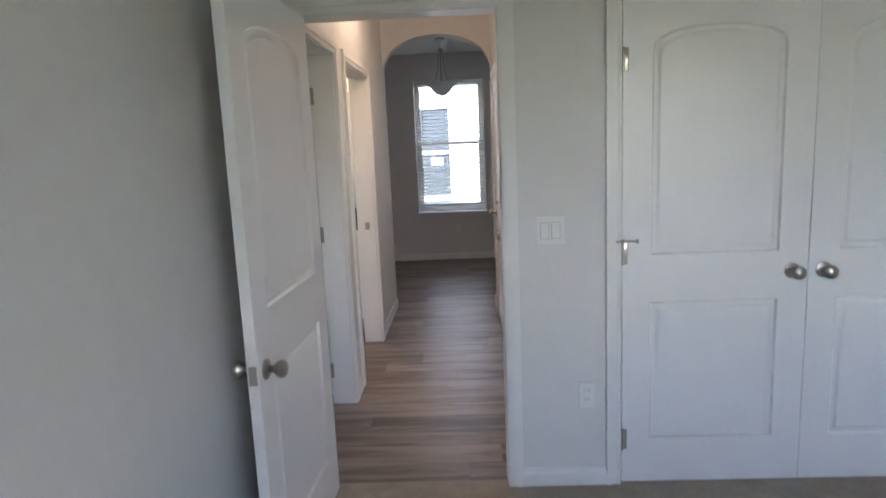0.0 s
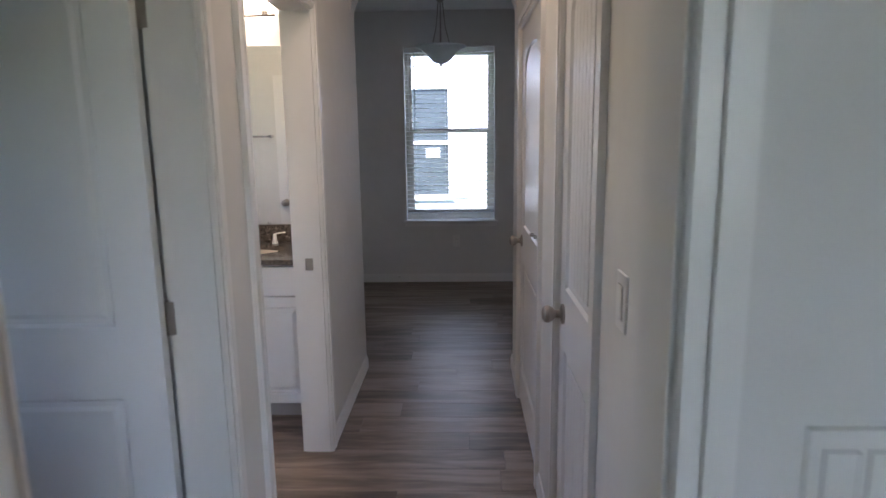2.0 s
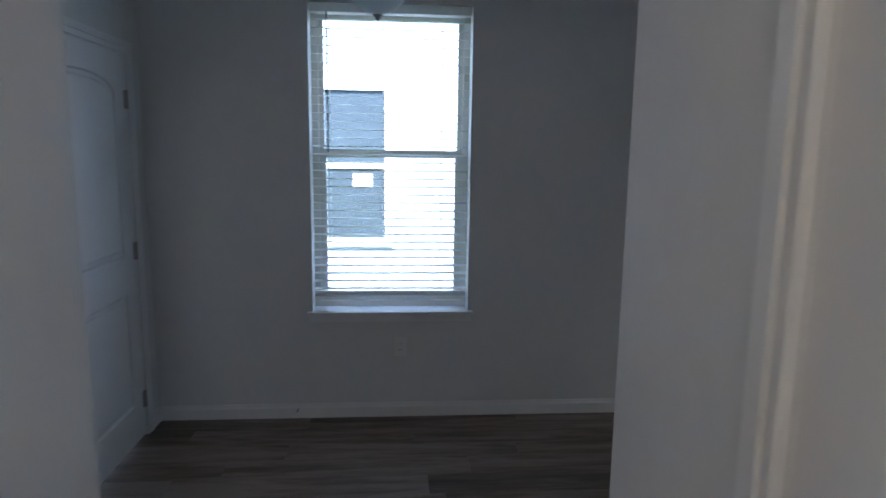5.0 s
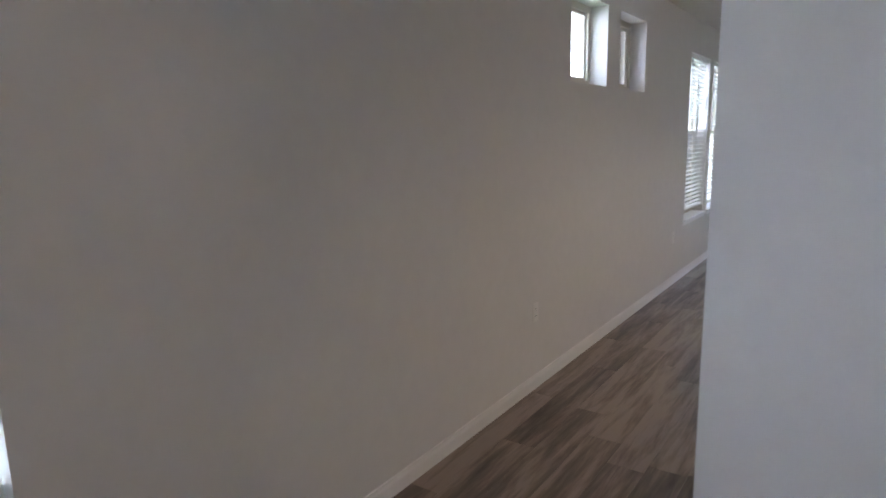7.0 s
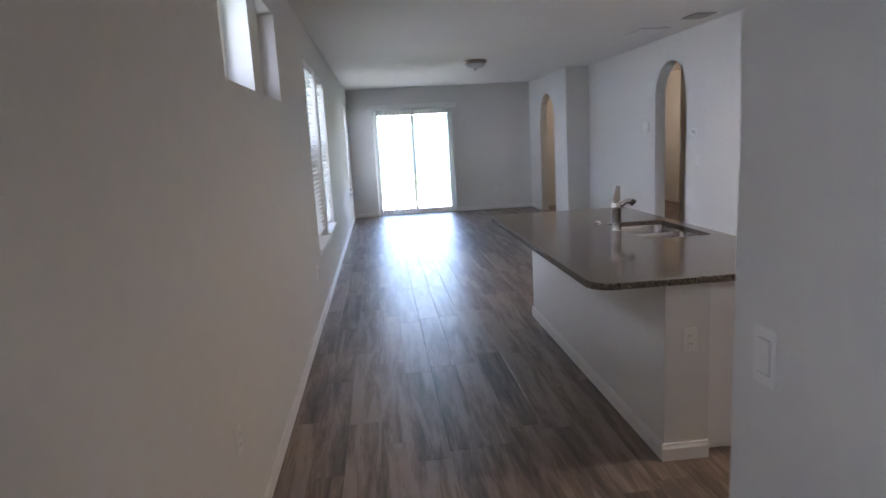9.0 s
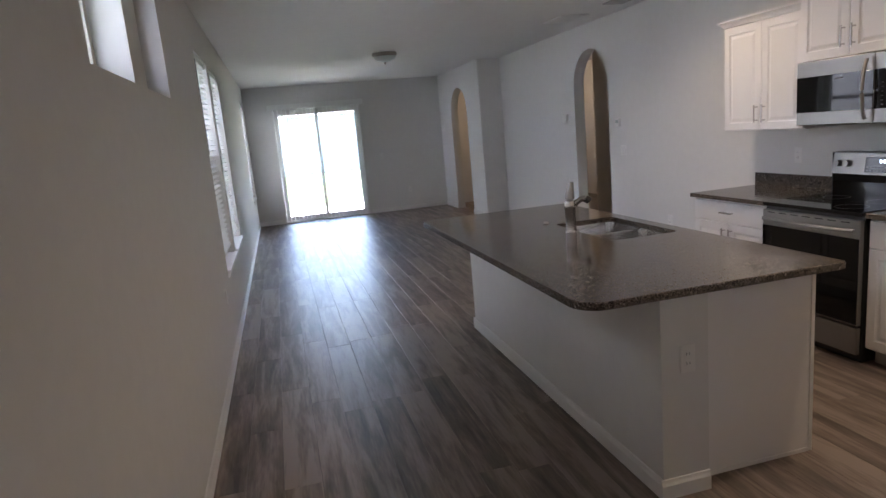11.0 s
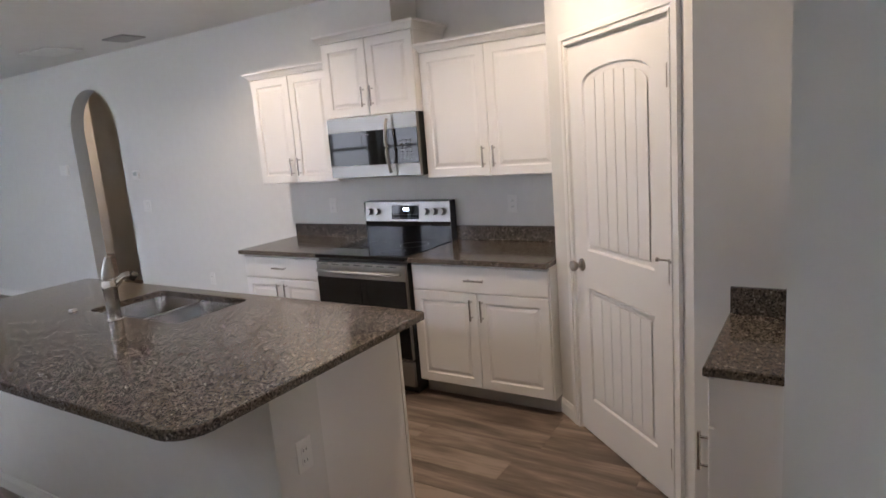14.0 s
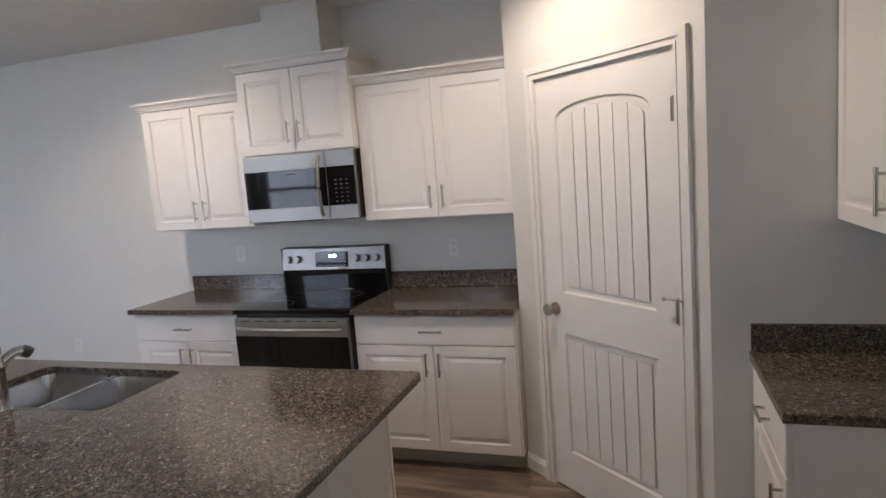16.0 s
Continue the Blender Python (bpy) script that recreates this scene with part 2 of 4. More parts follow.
def wall(name, axis, f0, f1, a0, a1, z0, z1, holes=(), label="greige painted drywall wall", material=None):
    """A wall that runs along axis from a0 to a1, between the faces f0 and f1, with openings (a0, a1, z0, z1, arch rise)."""
    bm = bmesh.new()

    def put(p0, p1, h0, h1):
        if p1 - p0 < 1e-4 or h1 - h0 < 1e-4:
            return
        if axis == "x":
            box(bm, p0, p1, f0, f1, h0, h1)
        else:
            box(bm, f0, f1, p0, p1, h0, h1)

    at = a0
    for h in sorted(holes):
        put(at, h[0], z0, z1)
        put(h[0], h[1], z0, h[2])
        if len(h) > 4 and h[4]:
            n, mid, half = 28, (h[0] + h[1]) / 2, (h[1] - h[0]) / 2
            cut = [(mid - half * math.cos(math.pi * i / n), h[3] - h[4] + h[4] * math.sin(math.pi * i / n)) for i in range(n + 1)]
            rows = []
            for p, z in cut:
                quad = [(p, f, q) for f in (f0, f1) for q in (z, z1)]
                rows.append([bm.verts.new(v if axis == "x" else (v[1], v[0], v[2])) for v in quad])
            for r, s in zip(rows, rows[1:]):
                for i, j in ((0, 1), (1, 3), (3, 2), (2, 0)):
                    bm.faces.new((r[i], s[i], s[j], r[j]))
        else:
            put(h[0], h[1], h[3], z1)
        at = h[1]
    put(at, a1, z0, z1)
    return structure(name, bm, material or WALL, label, "wall")


def skirting(runs, h=0.085, d=0.014):
    """Baseboard runs (x0, y0, x1, y1); the board stands on the left of the way."""
    for x0, y0, x1, y1 in runs:
        a, b = Vector((x0, y0, 0)), Vector((x1, y1, 0))
        w = (b - a).normalized()
        s = Vector((-w.y, w.x, 0))
        bm = bmesh.new()
        prof = ((0, 0), (d, 0), (d, h * 0.72), (d * 0.65, h * 0.85), (d * 0.5, h), (0, h))
        ends = [[bm.verts.new(p + s * u + Vector((0, 0, v))) for u, v in prof] for p in (a, b)]
        for i in range(6):
            j = (i + 1) % 6
            bm.faces.new((ends[0][i], ends[0][j], ends[1][j], ends[1][i]))
        bm.faces.new(ends[0])
        bm.faces.new(ends[1][::-1])
        structure("baseboard", bm, TRIM, "white painted wooden baseboard along the wall foot", "baseboard")


def panel_outline(x0, x1, z0, z1, rise, n=14):
    pts = [(x0, z0), (x1, z0)]
    if rise:
        for i in range(n + 1):
            a = math.pi * i / n
            pts.append(((x0 + x1) / 2 + (x1 - x0) / 2 * math.cos(a), z1 - rise + rise * math.sin(a) ** 0.8))
    else:
        pts += [(x1, z1), (x0, z1)]
    return pts


def shrink(p, box4, d):
    x0, x1, z0, z1 = box4
    cx, cz = (x0 + x1) / 2, (z0 + z1) / 2
    return (cx + (p[0] - cx) * ((x1 - x0) / 2 - d) / ((x1 - x0) / 2), cz + (p[1] - cz) * ((z1 - z0) / 2 - d) / ((z1 - z0) / 2))


def leaf_mesh(w, h, thick, panels, beaded=False):
    """A moulded door leaf: x from 0 to w, z from 0 to h, faces at y = 0 and y = thick, with sunk panels (x0, x1, z0, z1, rise) on both."""
    bm = bmesh.new()
    for y, sgn in ((0.0, 1), (thick, -1)):
        rect = [bm.verts.new((x, y, z)) for x, z in ((0, 0), (w, 0), (w, h), (0, h))]
        edges = [bm.edges.new((rect[i], rect[(i + 1) % 4])) for i in range(4)]
        for x0, x1, z0, z1, rise in panels:
            out = panel_outline(x0, x1, z0, z1, rise)
            rings = []
            for d, dep in ((0, 0), (0.008, 0.009), (0.022, 0.009), (0.034, 0.004 if not beaded else 0.011)):
                rings.append([bm.verts.new((q[0], y + sgn * dep, q[1])) for q in (shrink(p, (x0, x1, z0, z1), d) for p in out)])
            k = len(out)
            edges += [bm.edges.new((rings[0][i], rings[0][(i + 1) % k])) for i in range(k)]
            for r, s in zip(rings, rings[1:]):
                for i in range(k):
                    bm.faces.new((r[i], r[(i + 1) % k], s[(i + 1) % k], s[i]))
            bm.faces.new(rings[-1])
        bmesh.ops.triangle_fill(bm, use_beauty=True, use_dissolve=True, edges=edges)
    for a, b in (((0, 0), (w, 0)), ((w, 0), (w, h)), ((w, h), (0, h)), ((0, h), (0, 0))):
        vs = [bm.verts.new((p[0], y, p[1])) for p, y in ((a, 0), (b, 0), (b, thick), (a, thick))]
        bm.faces.new(vs)
    return bm


def bead_planks(leaf, x0, x1, z0, z1, rise, thick, count=6):
    """Vertical boards that fill a door panel on both faces."""
    d = 0.034
    a, b, lo, hi = x0 + d, x1 - d, z0 + d, z1 - d
    step = (b - a) / count

    def top(x):
        if not rise:
            return hi
        c = max(-1, min(1, (x - (x0 + x1) / 2) / ((b - a) / 2)))
        return hi - rise * 0.93 + rise * 0.93 * (1 - c * c) ** 0.4
    for i in range(count):
        bm = bmesh.new()
        p, q = a + i * step + 0.0025, a + (i + 1) * step - 0.0025
        xs = [p + (q - p) * k / 4 for k in range(5)]
        prof = [(p, lo), (q, lo)] + [(x, top(x)) for x in reversed(xs)]
        for y, s in ((0.004, 0.0075), (thick - 0.004, thick - 0.0075)):
            f, g = [bm.verts.new((u, y, v)) for u, v in prof], [bm.verts.new((u, s, v)) for u, v in prof]
            bm.faces.new(f)
            for k in range(len(prof)):
                j = (k + 1) % len(prof)
                bm.faces.new((f[k], f[j], g[j], g[k]))
        part("plank", bm, DOOR, leaf)


def knob_mesh():
    bm = bmesh.new()
    m = pose(0, 0, 0, 90)
    lathe(bm, [(0.0, 0.0), (0.032, 0.0), (0.032, 0.006), (0.014, 0.012), (0.012, 0.026), (0.022, 0.036), (0.0285, 0.048), (0.027, 0.060), (0.016, 0.068), (0.0, 0.069)], m, 22)
    return mesh_of("knob", bm, NICKEL, True)


KNOB = knob_mesh()


def hinge_mesh():
    bm = boxes((-0.003, 0.022, -0.0022, 0.001, -0.045, 0.045), bevel=0.0006)
    cyl(bm, (-0.002, -0.006, -0.047), (-0.002, -0.006, 0.047), 0.0075, seg=12)
    return mesh_of("hinge", bm, NICKEL, True)


HINGE = hinge_mesh()


def stop_mesh():
    bm = cyl(bmesh.new(), (0, -0.008, 0.045), (0, -0.008, 0.062), 0.009)
    cyl(bm, (0, -0.008, 0.055), (0.05, -0.03, 0.055), 0.004)
    cyl(bm, (0.05, -0.03, 0.055), (0.058, -0.033, 0.055), 0.009)
    cyl(bm, (0, -0.008, 0.055), (-0.03, -0.03, 0.055), 0.004)
    return mesh_of("hinge_stop", bm, NICKEL, True)


HSTOP = stop_mesh()


def door(name, label, m, w, h=2.03, swing=0.0, beaded=False, flip=False, wall_t=0.12, front=True, back=True, outward=False, casing_w=0.062, stop=False, knob=True, jamb=True, knob_z=0.925, gap=0.0):
    """A door in its opening. Local x runs along the wall from the hinge (0) to the latch (w), y = 0 is the near face of the wall, +y goes into it.
    swing: degrees by which the leaf stands open towards -y (positive) or +y (negative). flip: the hinge is mirrored to x = w."""
    d = thing(name, label, "door", m, kind="structure")
    g = 0.0015
    j = bmesh.new()
    box(j, -0.018, -g, 0.001, wall_t - 0.001, 0, h + 0.02)
    box(j, w + g, w + 0.018, 0.001, wall_t - 0.001, 0, h + 0.02)
    box(j, -g, w + g, 0.001, wall_t - 0.001, h + g, h + 0.02)
    if not swing:
        box(j, -g, 0.012, 0.038, 0.05, 0, h + 0.005)
        box(j, w - 0.012, w + g, 0.038, 0.05, 0, h + 0.005)
        box(j, 0.012, w - 0.012, 0.038, 0.05, h - 0.02, h + 0.005)
    if jamb:
        part("jamb", j, TRIM, d)
    for on, y0, s in ((front, 0, -1), (back, wall_t, 1)):
        if on:
            c = bmesh.new()
            for lo, hi, t in ((0.006, casing_w + 0.006, 0.011), (0.008, 0.020, 0.015), (casing_w * 0.55, casing_w + 0.0045, 0.018)):
                ya, yb = sorted((y0, y0 + s * t))
                box(c, -hi, -lo, ya, yb, 0, h + lo)
                box(c, w + lo, w + hi, ya, yb, 0, h + lo)
                box(c, -hi, w + hi, ya, yb, h + lo, h + hi)
            part("casing", c, TRIM, d)
    t = 0.035
    sc = min(0.12, w * 0.155)
    panels = [(sc, w - sc, 0.20, 0.81, 0.0), (sc, w - sc, 1.01, h - 0.13, 0.085)]
    leaf = part("leaf", leaf_mesh(w, h - 0.010, t, panels, beaded), DOOR, d)
    base = pose(0, 0.002 if swing >= 0 else wall_t - t - 0.002, 0.010)
    if swing:
        piv = (0, 0.0, 0) if swing > 0 else (0, wall_t, 0)
        leaf.matrix_basis = Matrix.Translation(piv) @ pose(0, 0, 0, 0, 0, -swing) @ Matrix.Translation(-Vector(piv)) @ Matrix.Translation((gap, 0, 0)) @ base
    else:
        leaf.matrix_basis = base
    if flip:
        leaf.matrix_basis = Matrix.Translation((w, 0, 0)) @ Matrix.Diagonal((-1, 1, 1, 1)) @ leaf.matrix_basis
    if beaded:
        for p in panels:
            bead_planks(leaf, *p, t)
    if knob:
        share("knob", KNOB, leaf, pose(w - 0.062, 0, knob_z))
        share("knob", KNOB, leaf, pose(w - 0.062, t, knob_z, 0, 0, 180))
        part("latch_plate", boxes((w - 0.001, w + 0.0015, 0.006, 0.030, knob_z - 0.03, knob_z + 0.03)), NICKEL, leaf)
    for z in (0.20, 1.02, 1.80):
        if swing >= 0:
            share("hinge", HINGE, leaf, pose(0, 0, z))
        else:
            share("hinge", HINGE, leaf, pose(0, t, z, 0, 0, 180) @ Matrix.Diagonal((-1, 1, 1, 1)))
            if gap:
                part("hinge_plate", boxes((-gap - 0.004, 0.028, t - 0.001, t + 0.002, z - 0.045, z + 0.045), bevel=0.0006), NICKEL, leaf)
    if stop:
        share("hinge_stop", HSTOP, leaf, pose(0, 0, 1.02))
    return d


def plate(name, label, m, gang=1, kind="outlet"):
    """A wall plate in the plane y = 0, facing -y."""
    d = thing(name, label, "switch" if kind == "switch" else "outlet", m)
    w = 0.07 + 0.046 * (gang - 1)
    part("cover", boxes((-w / 2, w / 2, -0.006, 0, -0.058, 0.058), bevel=0.002), PLATE, d)
    for i in range(gang):
        x = (i - (gang - 1) / 2) * 0.046
        if kind == "switch":
            # thin grey frame paints the shaded gap round the rocker
            part("rocker_gap_shade", boxes((x - 0.0185, x + 0.0185, -0.0072, -0.005, -0.035, 0.035)), TOE, d)
            part("rocker", boxes((x - 0.0165, x + 0.0165, -0.0095, -0.005, -0.033, 0.033), bevel=0.0015), PLATE, d)
        elif kind == "outlet":
            for z in (-0.02, 0.02):
                part("socket", boxes((x - 0.016, x + 0.016, -0.008, -0.005, z - 0.014, z + 0.014), bevel=0.0015), PLATE, d)
                part("slot", boxes((x - 0.008, x - 0.006, -0.0085, -0.0078, z - 0.004, z + 0.006), (x + 0.006, x + 0.008, -0.0085, -0.0078, z - 0.004, z + 0.006)), DARK, d)
    return d


NORTH_FACE, SOUTH_FACE, EAST_FACE, WEST_FACE = 180, 0, 90, -90   # the way a plate faces

# ---- plan ----
YN, CEIL_Z = 4.335, 2.70                 # north wall, ceiling
HW, HE = -4.840, -3.878                  # hall walls
YB = -1.39                               # bedroom side of the bedroom wall
YA = 1.90                                # foyer side of the arch wall
XF, XE = -5.67, 10.145                   # foyer west wall, great room east wall
XK, XS, YS = -2.57, -2.198, 3.01          # kitchen west wall, end and north face of the fridge wall

WINS = [("window_1", -4.775, -3.875, 0.645, 2.36), ("window_2", 2.48, 3.37, 0.63, 2.36), ("window_3", 3.55, 4.45, 0.63, 2.36), ("window_4", 8.85, 9.74, 0.63, 2.36)]
HIGH = [("window_5", -0.59, 0.05, 1.89, 2.445), ("window_6", 0.31, 0.94, 1.89, 2.445)]

wall("wall_north", "x", YN, YN + 0.22, XF - 0.12, XE + 0.2, 0, CEIL_Z, [w[1:] for w in WINS + HIGH], "long greige drywall wall with window openings")
wall("wall_foyer_west", "y", XF - 0.12, XF, YA - 0.12, YN, 0, CEIL_Z, [(3.25, 4.165, 0, 2.05)])
wall("wall_arch", "x", YA - 0.13, YA, XF, XK, 0, CEIL_Z, [(HW, HE, 0, 2.495, 0.30)], "greige drywall wall with a low arched opening")
wall("wall_foyer_east", "y", -2.85, XK, YA, YS - 0.12, 0, CEIL_Z)
wall("wall_fridge_side", "x", YS - 0.12, YS, -2.85, XS, 0, CEIL_Z, label="short greige drywall stub wall beside the kitchen")
wall("wall_hall_west", "y", HW - 0.12, HW, YB + 0.12, YA - 0.13, 0, CEIL_Z, [(-1.195, -0.415, 0, 2.05), (-0.12, 0.782, 0, 2.05)])
wall("wall_hall_east", "y", HE, HE + 0.12, YB + 0.12, YA - 0.13, 0, CEIL_Z, [(-0.558, 0.0, 0, 2.05), (0.503, 1.405, 0, 2.05)])
wall("wall_bedroom_north", "x", YB, YB + 0.12, -6.3, 0.2, 0, CEIL_Z, [(-4.80, -3.985, 0, 2.05), (-3.495, -1.965, 0, 2.05)])
wall("wall_bedroom_west", "y", -5.10, -4.98, -6.5, YB, 0, CEIL_Z)
# opening for the added window that lights the bedroom
wall("wall_bedroom_south", "x", -6.62, -6.5, -5.1, 0.2, 0, CEIL_Z, [(-3.2, -1.2, 0.8, 2.3)])
wall("wall_bedroom_east", "y", 0.2, 0.32, -6.62, YB + 0.12, 0, CEIL_Z)
wall("wall_closet_back", "x", YB + 0.70, YB + 0.80, HE + 0.12, 0.2, 0, CEIL_Z)
wall("wall_closet_a_back", "y", HE + 0.75, HE + 0.85, -0.59, YA - 0.13, 0, CEIL_Z)
wall("wall_kitchen_west", "y", XK - 0.1, XK, 1.16, YA - 0.13, 0, CEIL_Z)
wall("wall_kitchen_nook", "x", 1.16, 1.28, XK, -1.80, 0, CEIL_Z)
wall("wall_pantry_side", "y", -1.04, -0.93, 0, 0.50, 0, CEIL_Z)
wall("wall_kitchen_south", "x", -0.14, 0, -1.04, 7.47, 0, CEIL_Z, [(3.93, 4.79, 0, 2.40, 0.43)], "long greige drywall wall with an arched opening")
wall("wall_living_return", "y", 7.47, 7.61, -0.14, 0.40, 0, CEIL_Z)
wall("wall_living_south", "x", 0.26, 0.40, 7.61, XE, 0, CEIL_Z, [(8.25, 9.30, 0, 2.34, 0.45)], "greige drywall wall with a tall arched opening")
wall("wall_east", "y", XE, XE + 0.2, -2.6, YN, 0, CEIL_Z, [(2.10, 3.82, 0, 2.25)], "greige drywall end wall with a glass door opening")
wall("wall_back_hall", "x", -2.6, -2.48, 2.5, XE, 0, CEIL_Z)
wall("wall_passage", "x", -1.27, -1.15, 3.17, 6.40, 0, CEIL_Z)
wall("wall_back_west", "y", 3.05, 3.17, -2.48, -0.14, 0, CEIL_Z)
wall("wall_bath_north", "x", 1.66, YA - 0.13, -7.6, HW - 0.12, 0, CEIL_Z)
wall("wall_bath_west", "y", -6.2, -6.08, 0.97, 1.66, 0, CEIL_Z)
wall("wall_bath_far", "y", -7.6, -7.48, -0.30, 1.66, 0, CEIL_Z, [(0.15, 0.85, 1.25, 2.05)])
wall("wall_bath_south", "x", -0.30, -0.22, -7.48, HW - 0.12, 0, CEIL_Z)
wall("wall_side_room", "y", -6.3, -6.2, YB + 0.12, -0.30, 0, CEIL_Z, [(-1.05, -0.75, 0.9, 1.75)])
# diagonal pantry wall
PA, PDIR = Vector((-0.93, 0.50, 0)), 138.12
PM = pose(-0.93, 0.50, 0, 0, 0, PDIR)
PL = 1.168
P0, PW = 0.235, 0.80
bm = boxes((0, P0 - 0.018, 0, 0.11, 0, CEIL_Z), (P0 + PW + 0.018, PL, 0, 0.11, 0, CEIL_Z), (P0 - 0.018, P0 + PW + 0.018, 0, 0.11, 2.05, CEIL_Z))
bm.transform(PM)
structure("wall_pantry", bm, WALL, "diagonal greige wall round the pantry door", "wall")

structure("ceiling", boxes((-7.6, XE + 0.4, -6.7, YN + 0.25, CEIL_Z, CEIL_Z + 0.15)), CEIL, "white textured drywall ceiling", "ceiling")
structure("subfloor", boxes((-7.6, XE + 0.05, YB + 0.02, YN + 0.1, -0.2, -0.012), (2.4, XE, -2.6, 0, -0.2, -0.012)), DARK, "dark subfloor under the planks", "floor")
structure("carpet", boxes((-5.1, 0.2, -6.6, YB + 0.045, -0.1, 0.004)), CARPET, "beige cut pile bedroom carpet", "carpet")
# south eave is unseen, stretched out to keep sun off the bedroom window
structure("roof_slab", boxes((-8.0, XE + 0.9, -9.6, YN + 0.75, CEIL_Z + 0.16, CEIL_Z + 0.3)), ROOF, "flat roof over the rooms, with an unseen deep south eave added to block sun", "roof")



def run(*pts):
    skirting([(*a, *b) for a, b in zip(pts, pts[1:])])


# the room lies on the left of each run
run((XE, 4.335), (XF + 0.014, YN))
run((XE, 0.40), (XE, 2.04))
run((XE, 3.88), (XE, YN - 0.014))
run((9.30, 0.40), (XE - 0.014, 0.40))
run((7.47, 0.40), (8.25, 0.40))
run((7.47, 0.0), (7.47, 0.40))
run((4.79, 0), (7.456, 0))
run((1.58, 0), (3.93, 0))
run((XF, YN - 0.014), (XF, 4.235))
run((XF, 3.18), (XF, YA + 0.014))
run((XF, YA), (HW, YA))
run((HE, YA), (-2.85, YA))
run((-2.85, YA + 0.014), (-2.85, YS))
run((-2.864, YS), (XS, YS))
run((XS, YS + 0.014), (XS, YS - 0.12))
run((HW, YA - 0.02), (HW, 0.85))
run((HW, -0.19), (HW, -0.345))
run((HE, -1.27), (HE, -0.625))
run((HE, 0.065), (HE, 0.44))
run((HE, 1.47), (HE, YA))
run((-3.555, YB), (-3.915, YB))
for a, b in ((0, P0 - 0.075), (P0 + PW + 0.075, PL)):
    p, q = PM @ Vector((b, 0, 0)), PM @ Vector((a, 0, 0))
    run((p.x, p.y), (q.x, q.y))

# ---- doors ----
door("door_1", "white two-panel bedroom door standing open on the carpet", pose(-4.78, YB, 0, 0, 0, 0), 0.795, swing=92, knob_z=0.83)
door("door_2", "white closet door with arched panels, closed", pose(-3.488, YB, 0), 0.757, h=2.052, front=False, back=False, jamb=False, stop=True)
door("door_3", "white closet door with arched panels, closed beside its twin", pose(-2.728, YB, 0), 0.757, h=2.052, front=False, back=False, jamb=False, flip=True)
c = bmesh.new()
for lo, hi, t in ((0.0, 0.062, 0.011), (0.002, 0.014, 0.015), (0.034, 0.0605, 0.018)):
    box(c, -3.495 - hi, -3.495 - lo, YB - t, YB, 0, 2.05 + lo)
    box(c, -1.965 + lo, -1.965 + hi, YB - t, YB, 0, 2.05 + lo)
    box(c, -3.495 - hi, -1.965 + hi, YB - t, YB, 2.05 + lo, 2.05 + hi)
structure("closet_trim", c, TRIM, "white painted casing round the closet doors", "trim")
door("door_4", "white panelled door standing open into a side room", pose(HW, -1.177, 0, 0, 0, 90), 0.744, swing=-88, flip=True, gap=0.02)
door("door_5", "white bathroom door standing open inside the bathroom", pose(HW, -0.102, 0, 0, 0, 90), 0.866, swing=-96.5)
door("door_6", "white arched beadboard closet door in the hall, closed", pose(HE, -0.018, 0, 0, 0, -90), 0.522, beaded=True, flip=True)
door("door_7", "white arched beadboard door near the hall arch, closed", pose(HE, 1.387, 0, 0, 0, -90), 0.866, beaded=True, flip=True, stop=True)
door("door_8", "white front door in the foyer, closed", pose(XF, 3.268, 0, 0, 0, 90), 0.879, flip=True)
door("door_9", "white arched beadboard pantry door set diagonally, closed", PM @ pose(P0, 0, 0), PW, beaded=True, flip=True, stop=True, wall_t=0.11)
st = part("strike_plate", boxes((HW - 0.075, HW - 0.04, 0.7615, 0.7635, 0.90, 0.955)), NICKEL, None)
tagged(st, "satin nickel strike plate on the bathroom jamb", "strike plate")
st = part("strike_plate", boxes((-3.986, -3.984, YB + 0.012, YB + 0.04, 0.90, 0.955)), NICKEL, None)
tagged(st, "satin nickel strike plate on the bedroom jamb", "strike plate")

# ---- windows ----
SL = {}


def slat_mesh(w):
    k = round(w, 3)
    if k not in SL:
        bm = bmesh.new()
        rows = []
        for y, z in ((-0.024, -0.001), (-0.012, 0.002), (0, 0.003), (0.012, 0.002), (0.024, -0.001)):
            rows.append([bm.verts.new((x, y, z)) for x in (-w / 2, w / 2)])
        for a, b in zip(rows, rows[1:]):
            bm.faces.new((a[0], a[1], b[1], b[0]))
        r = bmesh.ops.solidify(bm, geom=bm.faces[:], thickness=0.0025)
        SL[k] = mesh_of("slat", bm, SLAT)
    return SL[k]


def frame_bm(x0, x1, z0, z1, y0, y1, w):
    return boxes((x0, x0 + w, y0, y1, z0, z1), (x1 - w, x1, y0, y1, z0, z1), (x0 + w, x1 - w, y0, y1, z0, z0 + w), (x0 + w, x1 - w, y0, y1, z1 - w, z1))


